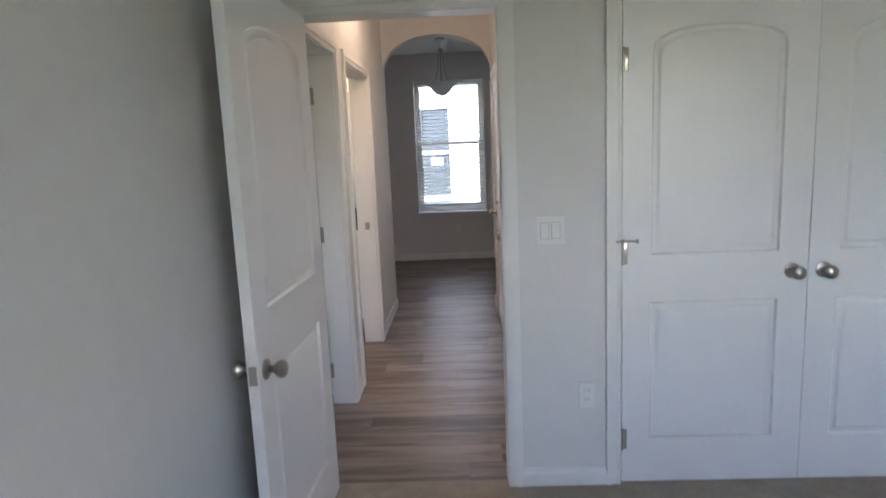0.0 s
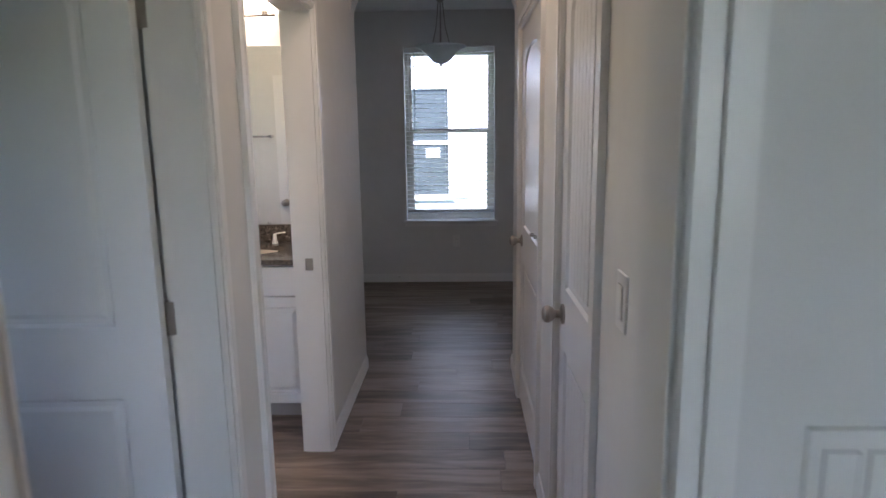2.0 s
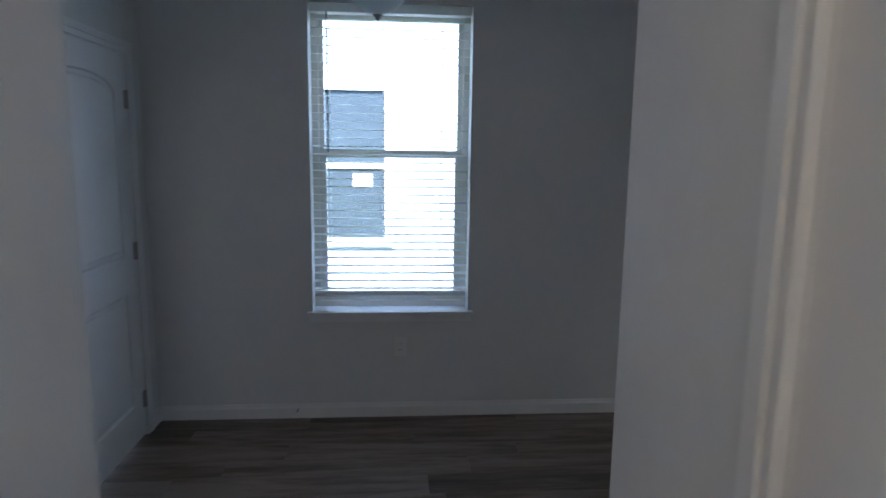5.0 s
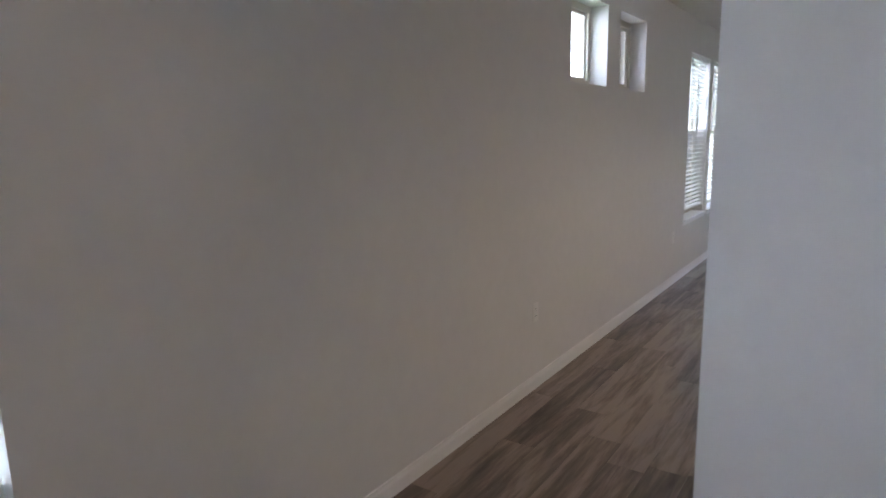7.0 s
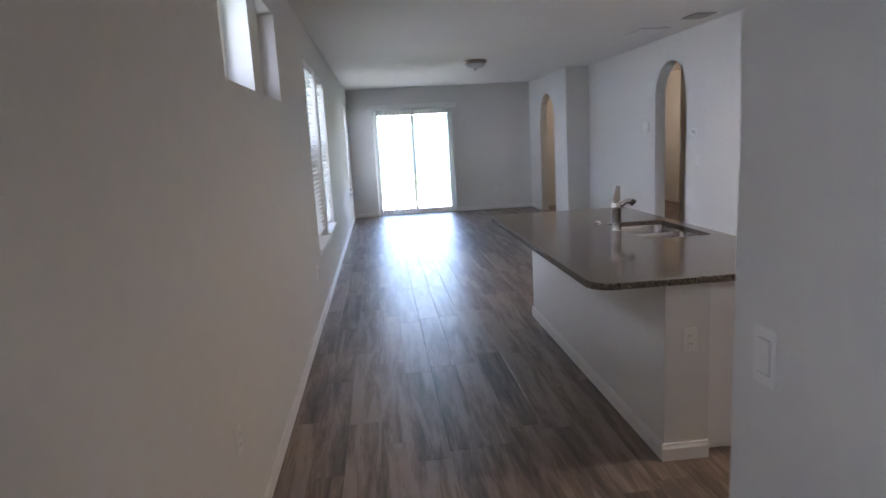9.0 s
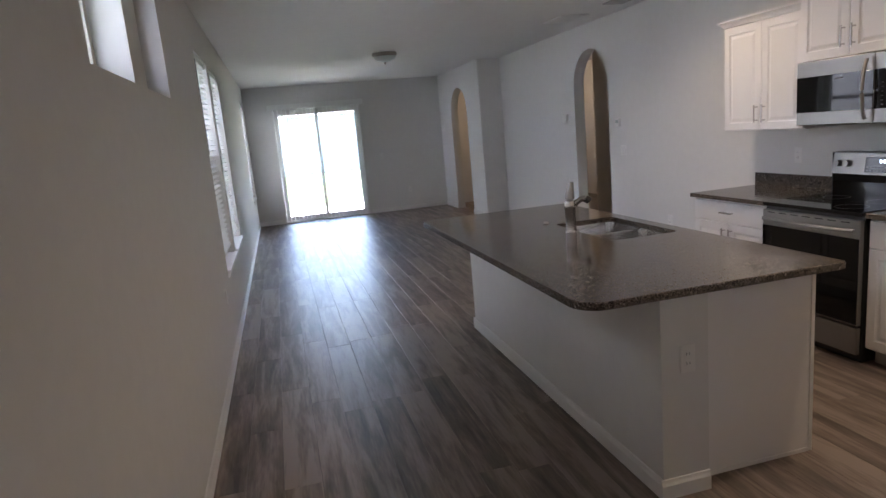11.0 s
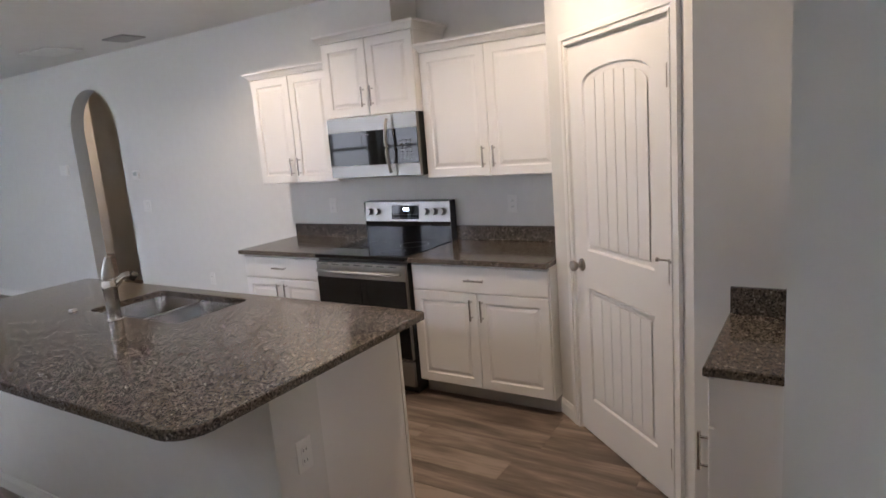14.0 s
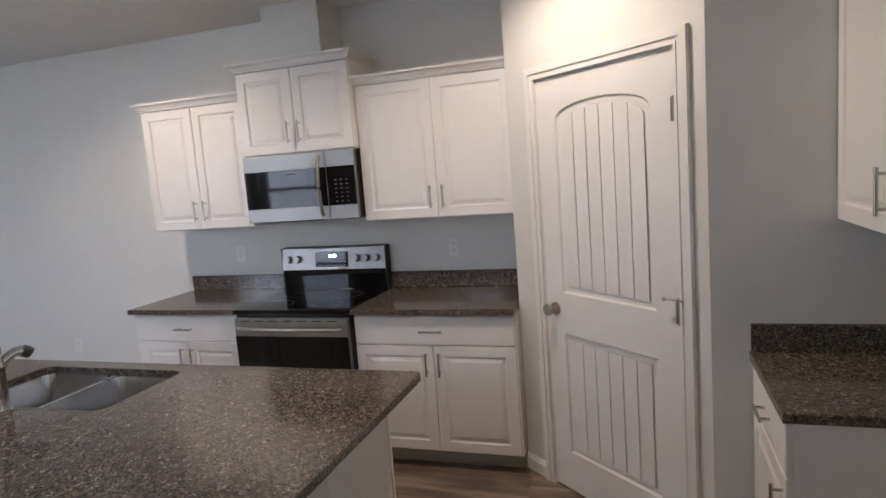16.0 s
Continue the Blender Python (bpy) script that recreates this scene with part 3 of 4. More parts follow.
def window(name, x0, x1, z0, z1):
    d = thing(name, "almond vinyl single-hung window with a white sill", "window", kind="structure")
    y = YN + 0.12
    part("window_frame", frame_bm(x0, x1, z0, z1, y, y + 0.08, 0.035), VINYL, d)
    zm = z0 + (z1 - z0) * 0.527
    part("upper_sash", frame_bm(x0 + 0.035, x1 - 0.035, zm - 0.02, z1 - 0.035, y + 0.045, y + 0.07, 0.028), VINYL, d)
    part("lower_sash", frame_bm(x0 + 0.035, x1 - 0.035, z0 + 0.035, zm + 0.025, y + 0.012, y + 0.042, 0.04), VINYL, d)
    for a, b, yy in ((zm, z1 - 0.06, y + 0.056), (z0 + 0.07, zm, y + 0.026)):
        p = part("pane", sheet('x', yy, x0 + 0.06, x1 - 0.06, a, b), GLASS, d)
        p.visible_shadow = False
    part("sash_lock", boxes(((x0 + x1) / 2 - 0.03, (x0 + x1) / 2 + 0.03, y + 0.0, y + 0.012, zm + 0.005, zm + 0.02), bevel=0.003), VINYL, d)
    s = boxes((x0 - 0.03, x1 + 0.03, YN - 0.03, YN - 0.001, z0 - 0.022, z0 + 0.001), bevel=0.004)
    box(s, x0, x1, YN - 0.001, y, z0 - 0.02, z0 + 0.001)
    box(s, x0 - 0.02, x1 + 0.02, YN - 0.014, YN - 0.001, z0 - 0.06, z0 - 0.022)
    part("window_sill", s, TRIM, d)


def blind(x0, x1, z0, z1, drop, cord=True):
    b = thing("window_blind", "white two-inch slat blind lowered with open slats", "blind", group="window blinds")
    y = YN + 0.045
    part("headrail", boxes((x0 + 0.006, x1 - 0.006, y - 0.03, y + 0.03, z1 - 0.05, z1 - 0.002), bevel=0.003), SLAT, b)
    me = slat_mesh(x1 - x0 - 0.02)
    z = z1 - 0.085
    while z > drop + 0.05:
        share("slat", me, b, pose((x0 + x1) / 2, y, z, 5))
        z -= 0.0455
    for i in range(3):
        share("slat", me, b, pose((x0 + x1) / 2, y, drop + 0.022 + i * 0.006, 2))
    part("bottom_rail", boxes((x0 + 0.01, x1 - 0.01, y - 0.026, y + 0.026, drop, drop + 0.018), bevel=0.003), SLAT, b)
    for f in (0.12, 0.45, 0.82):
        x = x0 + (x1 - x0) * f
        part("ladder_cord", boxes((x - 0.001, x + 0.001, y - 0.027, y - 0.025, drop, z1 - 0.04), (x - 0.001, x + 0.001, y + 0.025, y + 0.027, drop, z1 - 0.04)), SLAT, b)
    if cord:
        part("tilt_wand", cyl(bmesh.new(), (x0 + 0.10, y - 0.036, z1 - 0.05), (x0 + 0.10, y - 0.036, z1 - 0.80), 0.004, seg=8), WIRE, b)


for w in WINS:
    window(*w)
    blind(*w[1:], w[3] + 0.075)
for n, x0, x1, z0, z1 in HIGH:
    d = thing(n, "small fixed high window deep in a drywall recess", "window", kind="structure")
    part("window_frame", frame_bm(x0, x1, z0, z1, YN + 0.13, YN + 0.2, 0.045), VINYL, d)
    part("glazing_bead", frame_bm(x0 + 0.045, x1 - 0.045, z0 + 0.045, z1 - 0.045, YN + 0.15, YN + 0.18, 0.02), VINYL, d)
    p = part("pane", sheet('x', YN + 0.165, x0 + 0.06, x1 - 0.06, z0 + 0.06, z1 - 0.06), GLASS, d)
    p.visible_shadow = False
# unseen bedroom window behind the start of the walk, added to let in daylight
d = thing("window_7", "unseen bedroom window with a white vinyl frame, added for daylight", "window", kind="structure")
part("window_frame", frame_bm(-3.2, -1.2, 0.8, 2.3, -6.58, -6.53, 0.05), VINYL, d)
p = part("pane", sheet('x', -6.556, -3.15, -1.25, 0.85, 2.25), GLASS, d)
p.visible_shadow = False

# sliding glass door with vertical blind
d = thing("door_10", "white sliding glass patio door, closed", "door", kind="structure")
fr = bmesh.new()
for r in ((2.10, 2.15, 0, 2.25), (3.77, 3.82, 0, 2.25), (2.15, 3.77, 2.20, 2.25), (2.15, 3.77, 0.0, 0.03)):
    box(fr, XE + 0.06, XE + 0.17, r[0], r[1], r[2], r[3])
part("door_frame", fr, TRIM, d)
for a, b, x in ((2.15, 2.98, XE + 0.075), (2.94, 3.77, XE + 0.125)):
    s = boxes((x, x + 0.035, a, a + 0.05, 0.03, 2.20), (x, x + 0.035, b - 0.05, b, 0.03, 2.20), (x, x + 0.035, a + 0.05, b - 0.05, 0.03, 0.11), (x, x + 0.035, a + 0.05, b - 0.05, 2.14, 2.20))
    q = part("sliding_panel", s, TRIM, d)
    g = part("pane", sheet('y', x + 0.017, a + 0.05, b - 0.05, 0.11, 2.14), GLASS, q)
    g.visible_shadow = False
b = thing("vertical_blind", "white vertical blind with vanes turned open", "blind")
part("valance", boxes((XE - 0.09, XE - 0.001, 2.02, 3.90, 2.25, 2.35), bevel=0.004), SLAT, b)
vane = mesh_of("vane", boxes((-0.044, 0.044, -0.0012, 0.0012, 0.03, 2.25)), SLAT)
for i in range(22):
    share("vane", vane, b, pose(XE - 0.046, 2.10 + i * 0.0805, 0, 0, 0, -9))

# ---- electrical plates ----
plate("light_switch", "white double rocker switch on the bedroom wall", pose(-3.785, YB, 1.14), 2, "switch")
plate("wall_outlet", "white outlet on the bedroom wall", pose(-3.637, YB, 0.42))
plate("light_switch", "white rocker switch on the hall wall", pose(HE, -0.80, 1.17, 0, 0, -90), 1, "switch")
plate("wall_outlet", "white outlet low on the hall wall", pose(HE, -0.90, 0.40, 0, 0, -90))
plate("wall_outlet", "white outlet low on the long wall", pose(-1.07, YN, 0.49))
plate("wall_outlet", "white outlet under the foyer window", pose(-4.27, YN, 0.43))
plate("wall_outlet", "white outlet below the paired windows", pose(2.08, YN, 0.49))
plate("light_switch", "white rocker switch on the fridge wall", pose(-2.31, YS, 1.15, 0, 0, 180), 1, "switch")
plate("light_switch", "white double switch beside the arch", pose(3.625, 0, 1.18, 0, 0, 180), 2, "switch")
plate("wall_outlet", "white outlet on the long south wall", pose(2.77, 0, 0.47, 0, 0, 180))
plate("wall_outlet", "white outlet above the counter backsplash", pose(1.14, 0, 1.165, 0, 0, 180))
plate("wall_outlet", "white outlet above the pantry-side counter", pose(-0.44, 0, 1.165, 0, 0, 180))
plate("wall_outlet", "white outlet on the end wall", pose(XE, 1.2, 0.42, 0, 0, -90))
plate("light_switch", "white switch on the end wall by the patio door", pose(XE, 1.72, 1.17, 0, 0, -90), 1, "switch")
t = thing("thermostat", "small white thermostat beside the arch", "thermostat", pose(3.72, 0, 1.495, 0, 0, 180))
part("body", boxes((-0.05, 0.05, -0.022, 0, -0.045, 0.045), bevel=0.006), PLATE, t)
part("screen", boxes((-0.03, 0.03, -0.024, -0.0215, -0.005, 0.03)), mat("grey_screen", (0.45, 0.5, 0.47), 0.3, grain=0.05), t)
t = thing("alarm_keypad", "white wall keypad with a flip cover", "keypad", pose(5.05, 0, 1.59, 0, 0, 180))
part("body", boxes((-0.075, 0.075, -0.025, 0, -0.055, 0.055), bevel=0.005), PLATE, t)
part("cover", boxes((-0.07, 0.07, -0.03, -0.024, -0.05, 0.012), bevel=0.003), PLATE, t)
t = thing("door_stop", "small spring door stop on the foyer baseboard", "door stop", pose(-4.87, YN - 0.014, 0.055))
part("spring", cyl(bmesh.new(), (0, 0, 0), (0, -0.06, 0), 0.006), NICKEL, t)
part("tip", cyl(bmesh.new(), (0, -0.06, 0), (0, -0.072, 0), 0.009), PLATE, t)


# ---- ceiling fittings ----
def downlight(x, y, watts, label):
    t = thing("downlight", label, "ceiling light", pose(x, y, CEIL_Z), group="recessed lights")
    bm = lathe(bmesh.new(), [(0.068, 0.0), (0.068, -0.004), (0.085, -0.006), (0.092, -0.002), (0.092, 0.0)])
    part("trim_ring", bm, TRIM, t, smooth=True)
    part("lens", lathe(bmesh.new(), [(0.0, -0.0035), (0.04, -0.0035), (0.068, -0.002)]), LIT if watts else PLATE, t)
    if watts:
        lamp_down(x, y, CEIL_Z - 0.02, watts, (1.0, 0.80, 0.58))


downlight(1.37, 1.23, 2.2, "white recessed ceiling light, switched on")
downlight(-0.95, 1.32, 2.3, "white recessed ceiling light near the pantry, switched on")
downlight(2.79, 2.23, 0, "white recessed ceiling light, switched off")


def vent(x, y, w, h, label, material):
    t = thing("ceiling_vent", label, "vent", pose(x, y, CEIL_Z))
    part("backing", boxes((-w / 2 + 0.02, w / 2 - 0.02, -h / 2 + 0.02, h / 2 - 0.02, -0.003, -0.001)), DARK, t)
    part("frame", boxes((-w / 2, w / 2, -h / 2, -h / 2 + 0.025, -0.012, 0), (-w / 2, w / 2, h / 2 - 0.025, h / 2, -0.012, 0), (-w / 2, -w / 2 + 0.025, -h / 2 + 0.025, h / 2 - 0.025, -0.012, 0), (w / 2 - 0.025, w / 2, -h / 2 + 0.025, h / 2 - 0.025, -0.012, 0)), material, t)
    n = max(4, round(h / 0.035))
    me = mesh_of("slat", boxes((-w / 2 + 0.025, w / 2 - 0.025, -0.012, 0.012, -0.0008, 0.0008)), material)
    for i in range(n):
        share("slat", me, t, pose(0, -h / 2 + 0.04 + i * (h - 0.08) / (n - 1), -0.008, 28))


vent(3.98, 0.48, 0.50, 0.34, "white louvred ceiling vent", TRIM)
vent(3.05, 0.33, 0.30, 0.22, "grey louvred ceiling return vent", TOE)

t = thing("flush_ceiling_light", "nickel flush ceiling light with a glass bowl", "ceiling light", pose(6.03, 2.21, CEIL_Z))
part("pan", lathe(bmesh.new(), [(0.0, 0.0), (0.17, 0.0), (0.175, -0.03), (0.15, -0.05), (0.0, -0.05)]), NICKEL, t, smooth=True)
part("bowl", lathe(bmesh.new(), [(0.155, -0.05), (0.14, -0.08), (0.09, -0.11), (0.0, -0.125)]), SHADE, t, smooth=True)
part("finial", lathe(bmesh.new(), [(0.012, -0.12), (0.016, -0.135), (0.006, -0.15), (0.0, -0.155)]), NICKEL, t, smooth=True)

t = thing("hall_ceiling_light", "flush hall ceiling light with a lit glass bowl", "ceiling light", pose(-4.375, 0.15, CEIL_Z))
part("pan", lathe(bmesh.new(), [(0.0, 0.0), (0.15, 0.0), (0.155, -0.02), (0.13, -0.03), (0.0, -0.03)]), NICKEL, t, smooth=True)
part("bowl", lathe(bmesh.new(), [(0.13, -0.03), (0.12, -0.05), (0.08, -0.07), (0.0, -0.08)]), LITB, t, smooth=True)
lamp_down(-4.375, 0.15, CEIL_Z - 0.12, 0.75, (1.0, 0.72, 0.48), 0.2, False)

# pendant in the foyer
t = thing("pendant_light", "alabaster bowl pendant on three nickel rods", "pendant light", pose(-4.367, 3.27, 0))
part("canopy", lathe(bmesh.new(), [(0.0, CEIL_Z), (0.06, CEIL_Z), (0.058, CEIL_Z - 0.015), (0.02, CEIL_Z - 0.03), (0.0, CEIL_Z - 0.03)]), NICKEL, t, smooth=True)
ch = bmesh.new()
for i in range(3):
    m = pose(0, 0, CEIL_Z - 0.045 - i * 0.022, 90, 0, 90 * (i % 2))
    tube(ch, [m @ Vector((0.007 * math.cos(a), 0.014 * math.sin(a), 0)) for a in [2 * math.pi * k / 12 for k in range(13)]], 0.0018, 6)
part("chain", ch, NICKEL, t, smooth=True)
HZ = CEIL_Z - 0.10
part("hub", lathe(bmesh.new(), [(0.0, HZ), (0.018, HZ - 0.004), (0.03, HZ - 0.02), (0.03, HZ - 0.03), (0.012, HZ - 0.045), (0.0, HZ - 0.05)]), NICKEL, t, smooth=True)
for i in range(3):
    a = 2 * math.pi * i / 3 + 0.5
    pts = [(r * math.cos(a), r * math.sin(a), z) for r, z in ((0.02, HZ - 0.03), (0.03, HZ - 0.13), (0.045, HZ - 0.24), (0.075, HZ - 0.34), (0.120, HZ - 0.405), (0.165, HZ - 0.400))]
    part("rod", tube(bmesh.new(), pts, 0.0045, 8), NICKEL, t, smooth=True)
part("socket_stem", cyl(bmesh.new(), (0, 0, HZ - 0.04), (0, 0, HZ - 0.46), 0.006), NICKEL, t, smooth=True)
BZ = 2.066
part("bowl", lathe(bmesh.new(), [(0.0, BZ + 0.012), (0.05, BZ + 0.022), (0.09, BZ + 0.055), (0.125, BZ + 0.10), (0.17, BZ + 0.135), (0.205, BZ + 0.145), (0.208, BZ + 0.150), (0.204, BZ + 0.153)], seg=40), SHADE, t, smooth=True)
part("finial", lathe(bmesh.new(), [(0.0, BZ - 0.012), (0.008, BZ - 0.006), (0.011, BZ + 0.004), (0.02, BZ + 0.012), (0.0, BZ + 0.016)]), NICKEL, t, smooth=True)


# ---- cabinets ----
def raised_front(w, h, t=0.019, border=0.055, flat=False):
    """A cabinet front: x 0..w, z 0..h, its face at y = 0 looking to -y, back at y = t, with a raised centre panel."""
    bm = bmesh.new()
    b = min(border, h * 0.28)
    loops = [(0.0, t), (0.0, 0.003), (0.003, 0.0)]
    if not flat:
        loops += [(b, 0.0), (b + 0.006, 0.008), (b + 0.015, 0.008), (b + 0.034, 0.001)]
    rings = []
    for d, y in loops:
        rings.append([bm.verts.new(p) for p in ((d, y, d), (w - d, y, d), (w - d, y, h - d), (d, y, h - d))])
    for r, s in zip(rings, rings[1:]):
        for i in range(4):
            bm.faces.new((r[i], r[(i + 1) % 4], s[(i + 1) % 4], s[i]))
    bm.faces.new(rings[-1])
    bm.faces.new(rings[0][::-1])
    return bm


def pull(parent, x, z, upright=True, length=0.13):
    bm = bmesh.new()
    if upright:
        cyl(bm, (0, -0.032, -length / 2), (0, -0.032, length / 2), 0.006, seg=12)
        for s in (-0.048, 0.048):
            cyl(bm, (0, 0, s), (0, -0.032, s), 0.005, seg=10)
    else:
        cyl(bm, (-length / 2, -0.032, 0), (length / 2, -0.032, 0), 0.006, seg=12)
        for s in (-0.048, 0.048):
            cyl(bm, (s, 0, 0), (s, -0.032, 0), 0.005, seg=10)
    part("bar_pull", bm, STEEL2, parent, "brushed steel bar pull", True, pose(x, 0, z))


def front(parent, name, x, z, w, h, handle=None, flat=False):
    f = part(name, raised_front(w, h, flat=flat), CAB, parent, m=pose(x, -0.019, z))
    if handle:
        pull(f, handle[0], handle[1], handle[2])
    return f


def base_cabinet(label, m, w, d=0.60, doors=2, name="base_cabinet"):
    """Local x 0..w, front at y = 0 looking to -y, body to y = d, up to z = 0.885."""
    c = thing(name, label, "cabinet", m, group="base cabinets")
    part("body", boxes((0, w, 0, d, 0.10, 0.885)), CAB, c)
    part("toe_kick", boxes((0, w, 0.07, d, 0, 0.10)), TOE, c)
    front(c, "drawer_front", 0.006, 0.715, w - 0.012, 0.155, ((w - 0.012) / 2, 0.078, False), True)
    dw = (w - 0.012 - 0.004 * (doors - 1)) / doors
    for i in range(doors):
        hx = dw - 0.035 if i == 0 else 0.035
        front(c, "door", 0.006 + i * (dw + 0.004), 0.11, dw, 0.598, (hx, 0.50, True))
    return c


def crown(parent, w, d, z):
    bm = bmesh.new()
    prof = ((0.0, 0.0), (0.005, 0.004), (0.006, 0.012), (0.012, 0.014), (0.020, 0.026), (0.032, 0.036), (0.040, 0.039), (0.040, 0.053))
    rings = []
    for o, h in prof:
        rings.append([bm.verts.new(p) for p in ((-o, d, z + h), (-o, -0.019 - o, z + h), (w + o, -0.019 - o, z + h), (w + o, d, z + h))])
    for r, s in zip(rings, rings[1:]):
        for i in range(3):
            bm.faces.new((r[i], r[i + 1], s[i + 1], s[i]))
    bm.faces.new(rings[-1])
    part("crown_moulding", bm, CAB, parent)


def wall_cabinet(label, m, w, z0, z1, d=0.31, doors=2, top=True, base=None):
    c = thing("wall_cabinet", label, "cabinet", m, group="wall cabinets")
    part("body", boxes((0, w, 0, d, z0, z1)), CAB, c)
    part("underside", boxes((0.015, w - 0.015, 0.012, d - 0.005, z0 - 0.003, z0 - 0.0002)), base or CAB, c)
    dw = (w - 0.008 - 0.004 * (doors - 1)) / doors
    for i in range(doors):
        hx = dw - 0.035 if i == 0 else 0.035
        front(c, "door", 0.004 + i * (dw + 0.004), z0 + 0.004, dw, z1 - z0 - 0.008, (hx, 0.12, True))
    if top:
        crown(c, w, d, z1)
    return c


def rounded(x0, x1, y0, y1, r, n=6):
    """r: radii at (x0,y0), (x1,y0), (x1,y1), (x0,y1)."""
    pts = []
    for (cx, cy, a0), q in zip(((x0, y0, 180), (x1, y0, 270), (x1, y1, 0), (x0, y1, 90)), r):
        sx, sy = (1 if cx == x0 else -1), (1 if cy == y0 else -1)
        for i in range(n + 1):
            a = radians(a0 + 90 * i / n)
            pts.append((cx + sx * q + q * math.cos(a), cy + sy * q + q * math.sin(a)))
    return pts


def slab(outline, z0, z1, hole=None, ease=0.004):
    bm = bmesh.new()
    cx, cy = sum(p[0] for p in outline) / len(outline), sum(p[1] for p in outline) / len(outline)
    inner = [(p[0] - ease * (1 if p[0] > cx else -1), p[1] - ease * (1 if p[1] > cy else -1)) for p in outline]
    rings = [[bm.verts.new((*p, z)) for p in pts] for pts, z in ((outline, z0), (outline, z1 - ease), (inner, z1))]
    n = len(outline)
    for r, s in zip(rings, rings[1:]):
        for i in range(n):
            bm.faces.new((r[i], r[(i + 1) % n], s[(i + 1) % n], s[i]))
    for z, ring in ((z0, rings[0]), (z1, rings[-1])):
        es = [bm.edges.get((ring[i], ring[(i + 1) % n])) for i in range(n)]
        if hole:
            h = [bm.verts.new((*p, z)) for p in hole]
            es += [bm.edges.new((h[i], h[(i + 1) % len(h)])) for i in range(len(h))]
            if z == z0:
                low = h
            else:
                for i in range(len(h)):
                    j = (i + 1) % len(h)
                    bm.faces.new((low[i], low[j], h[j], h[i]))
        bmesh.ops.triangle_fill(bm, use_beauty=True, use_dissolve=False, edges=es)
    return bm


def counter(label, bm, name="countertop"):
    return tagged(part(name, bm, GRANITE), label, "countertop")


# south run: left base, range, right base
base_cabinet("white raised-panel base cabinet standing beside the range", pose(1.545, 0.60, 0, 0, 0, 180), 0.785)
base_cabinet("white raised-panel base cabinet beside the pantry", pose(-0.003, 0.60, 0, 0, 0, 180), 0.925)
counter("dark speckled granite countertop with a short backsplash", slab([(0.758, 0.003), (1.565, 0.003), (1.565, 0.645), (0.758, 0.645)], 0.886, 0.916))
counter("dark speckled granite countertop beside the pantry", slab([(-0.927, 0.003), (-0.003, 0.003), (-0.003, 0.645), (-0.927, 0.645)], 0.886, 0.916))
tagged(part("backsplash", boxes((0.758, 1.565, 0.002, 0.022, 0.9165, 1.018), bevel=0.002), GRANITE), "dark granite backsplash strip on the counter", "backsplash")
tagged(part("backsplash", boxes((-0.927, -0.003, 0.002, 0.022, 0.9165, 1.018), bevel=0.002), GRANITE), "dark granite backsplash strip by the pantry", "backsplash")
wall_cabinet("white wall cabinet with crown moulding beside the microwave", pose(1.545, 0.315, 0, 0, 0, 180), 0.785, 1.38, 2.165)
wall_cabinet("tall white wall cabinet over the microwave, set higher", pose(0.757, 0.365, 0, 0, 0, 180), 0.757, 1.815, 2.315, d=0.36)
wall_cabinet("white wall cabinet with crown moulding beside the pantry", pose(-0.003, 0.315, 0, 0, 0, 180), 0.925, 1.38, 2.165)
structure("duct_chase", boxes((0.20, 0.58, 0.001, 0.30, 2.378, CEIL_Z - 0.001)), WALL, "boxed drywall duct chase above the cabinet", "wall")

# nook on the west side
base_cabinet("white base cabinet with drawer beside the fridge space", pose(-1.955, 1.285, 0, 0, 0, 90), 0.555, 0.61, doors=1)
counter("dark granite countertop on the nook cabinet", slab([(XK + 0.003, 1.283), (-1.925, 1.283), (-1.925, 1.86), (XK + 0.003, 1.86)], 0.886, 0.916))
tagged(part("backsplash", boxes((XK + 0.025, -1.93, 1.2825, 1.302, 0.9165, 1.018), (XK + 0.004, XK + 0.024, 1.2825, 1.86, 0.9165, 1.018), bevel=0.002), GRANITE), "dark granite backsplash strip in the nook", "backsplash")
wall_cabinet("white wall cabinet in the nook by the fridge space", pose(-2.22, 1.285, 0, 0, 0, 90), 0.51, 1.38, 2.165, d=0.345, doors=1)
wall_cabinet("white cabinet over the fridge space with maple underside", pose(-2.20, 1.86, 0, 0, 0, 90), 1.06, 1.86, 2.30, d=0.36, doors=2, base=MAPLE)


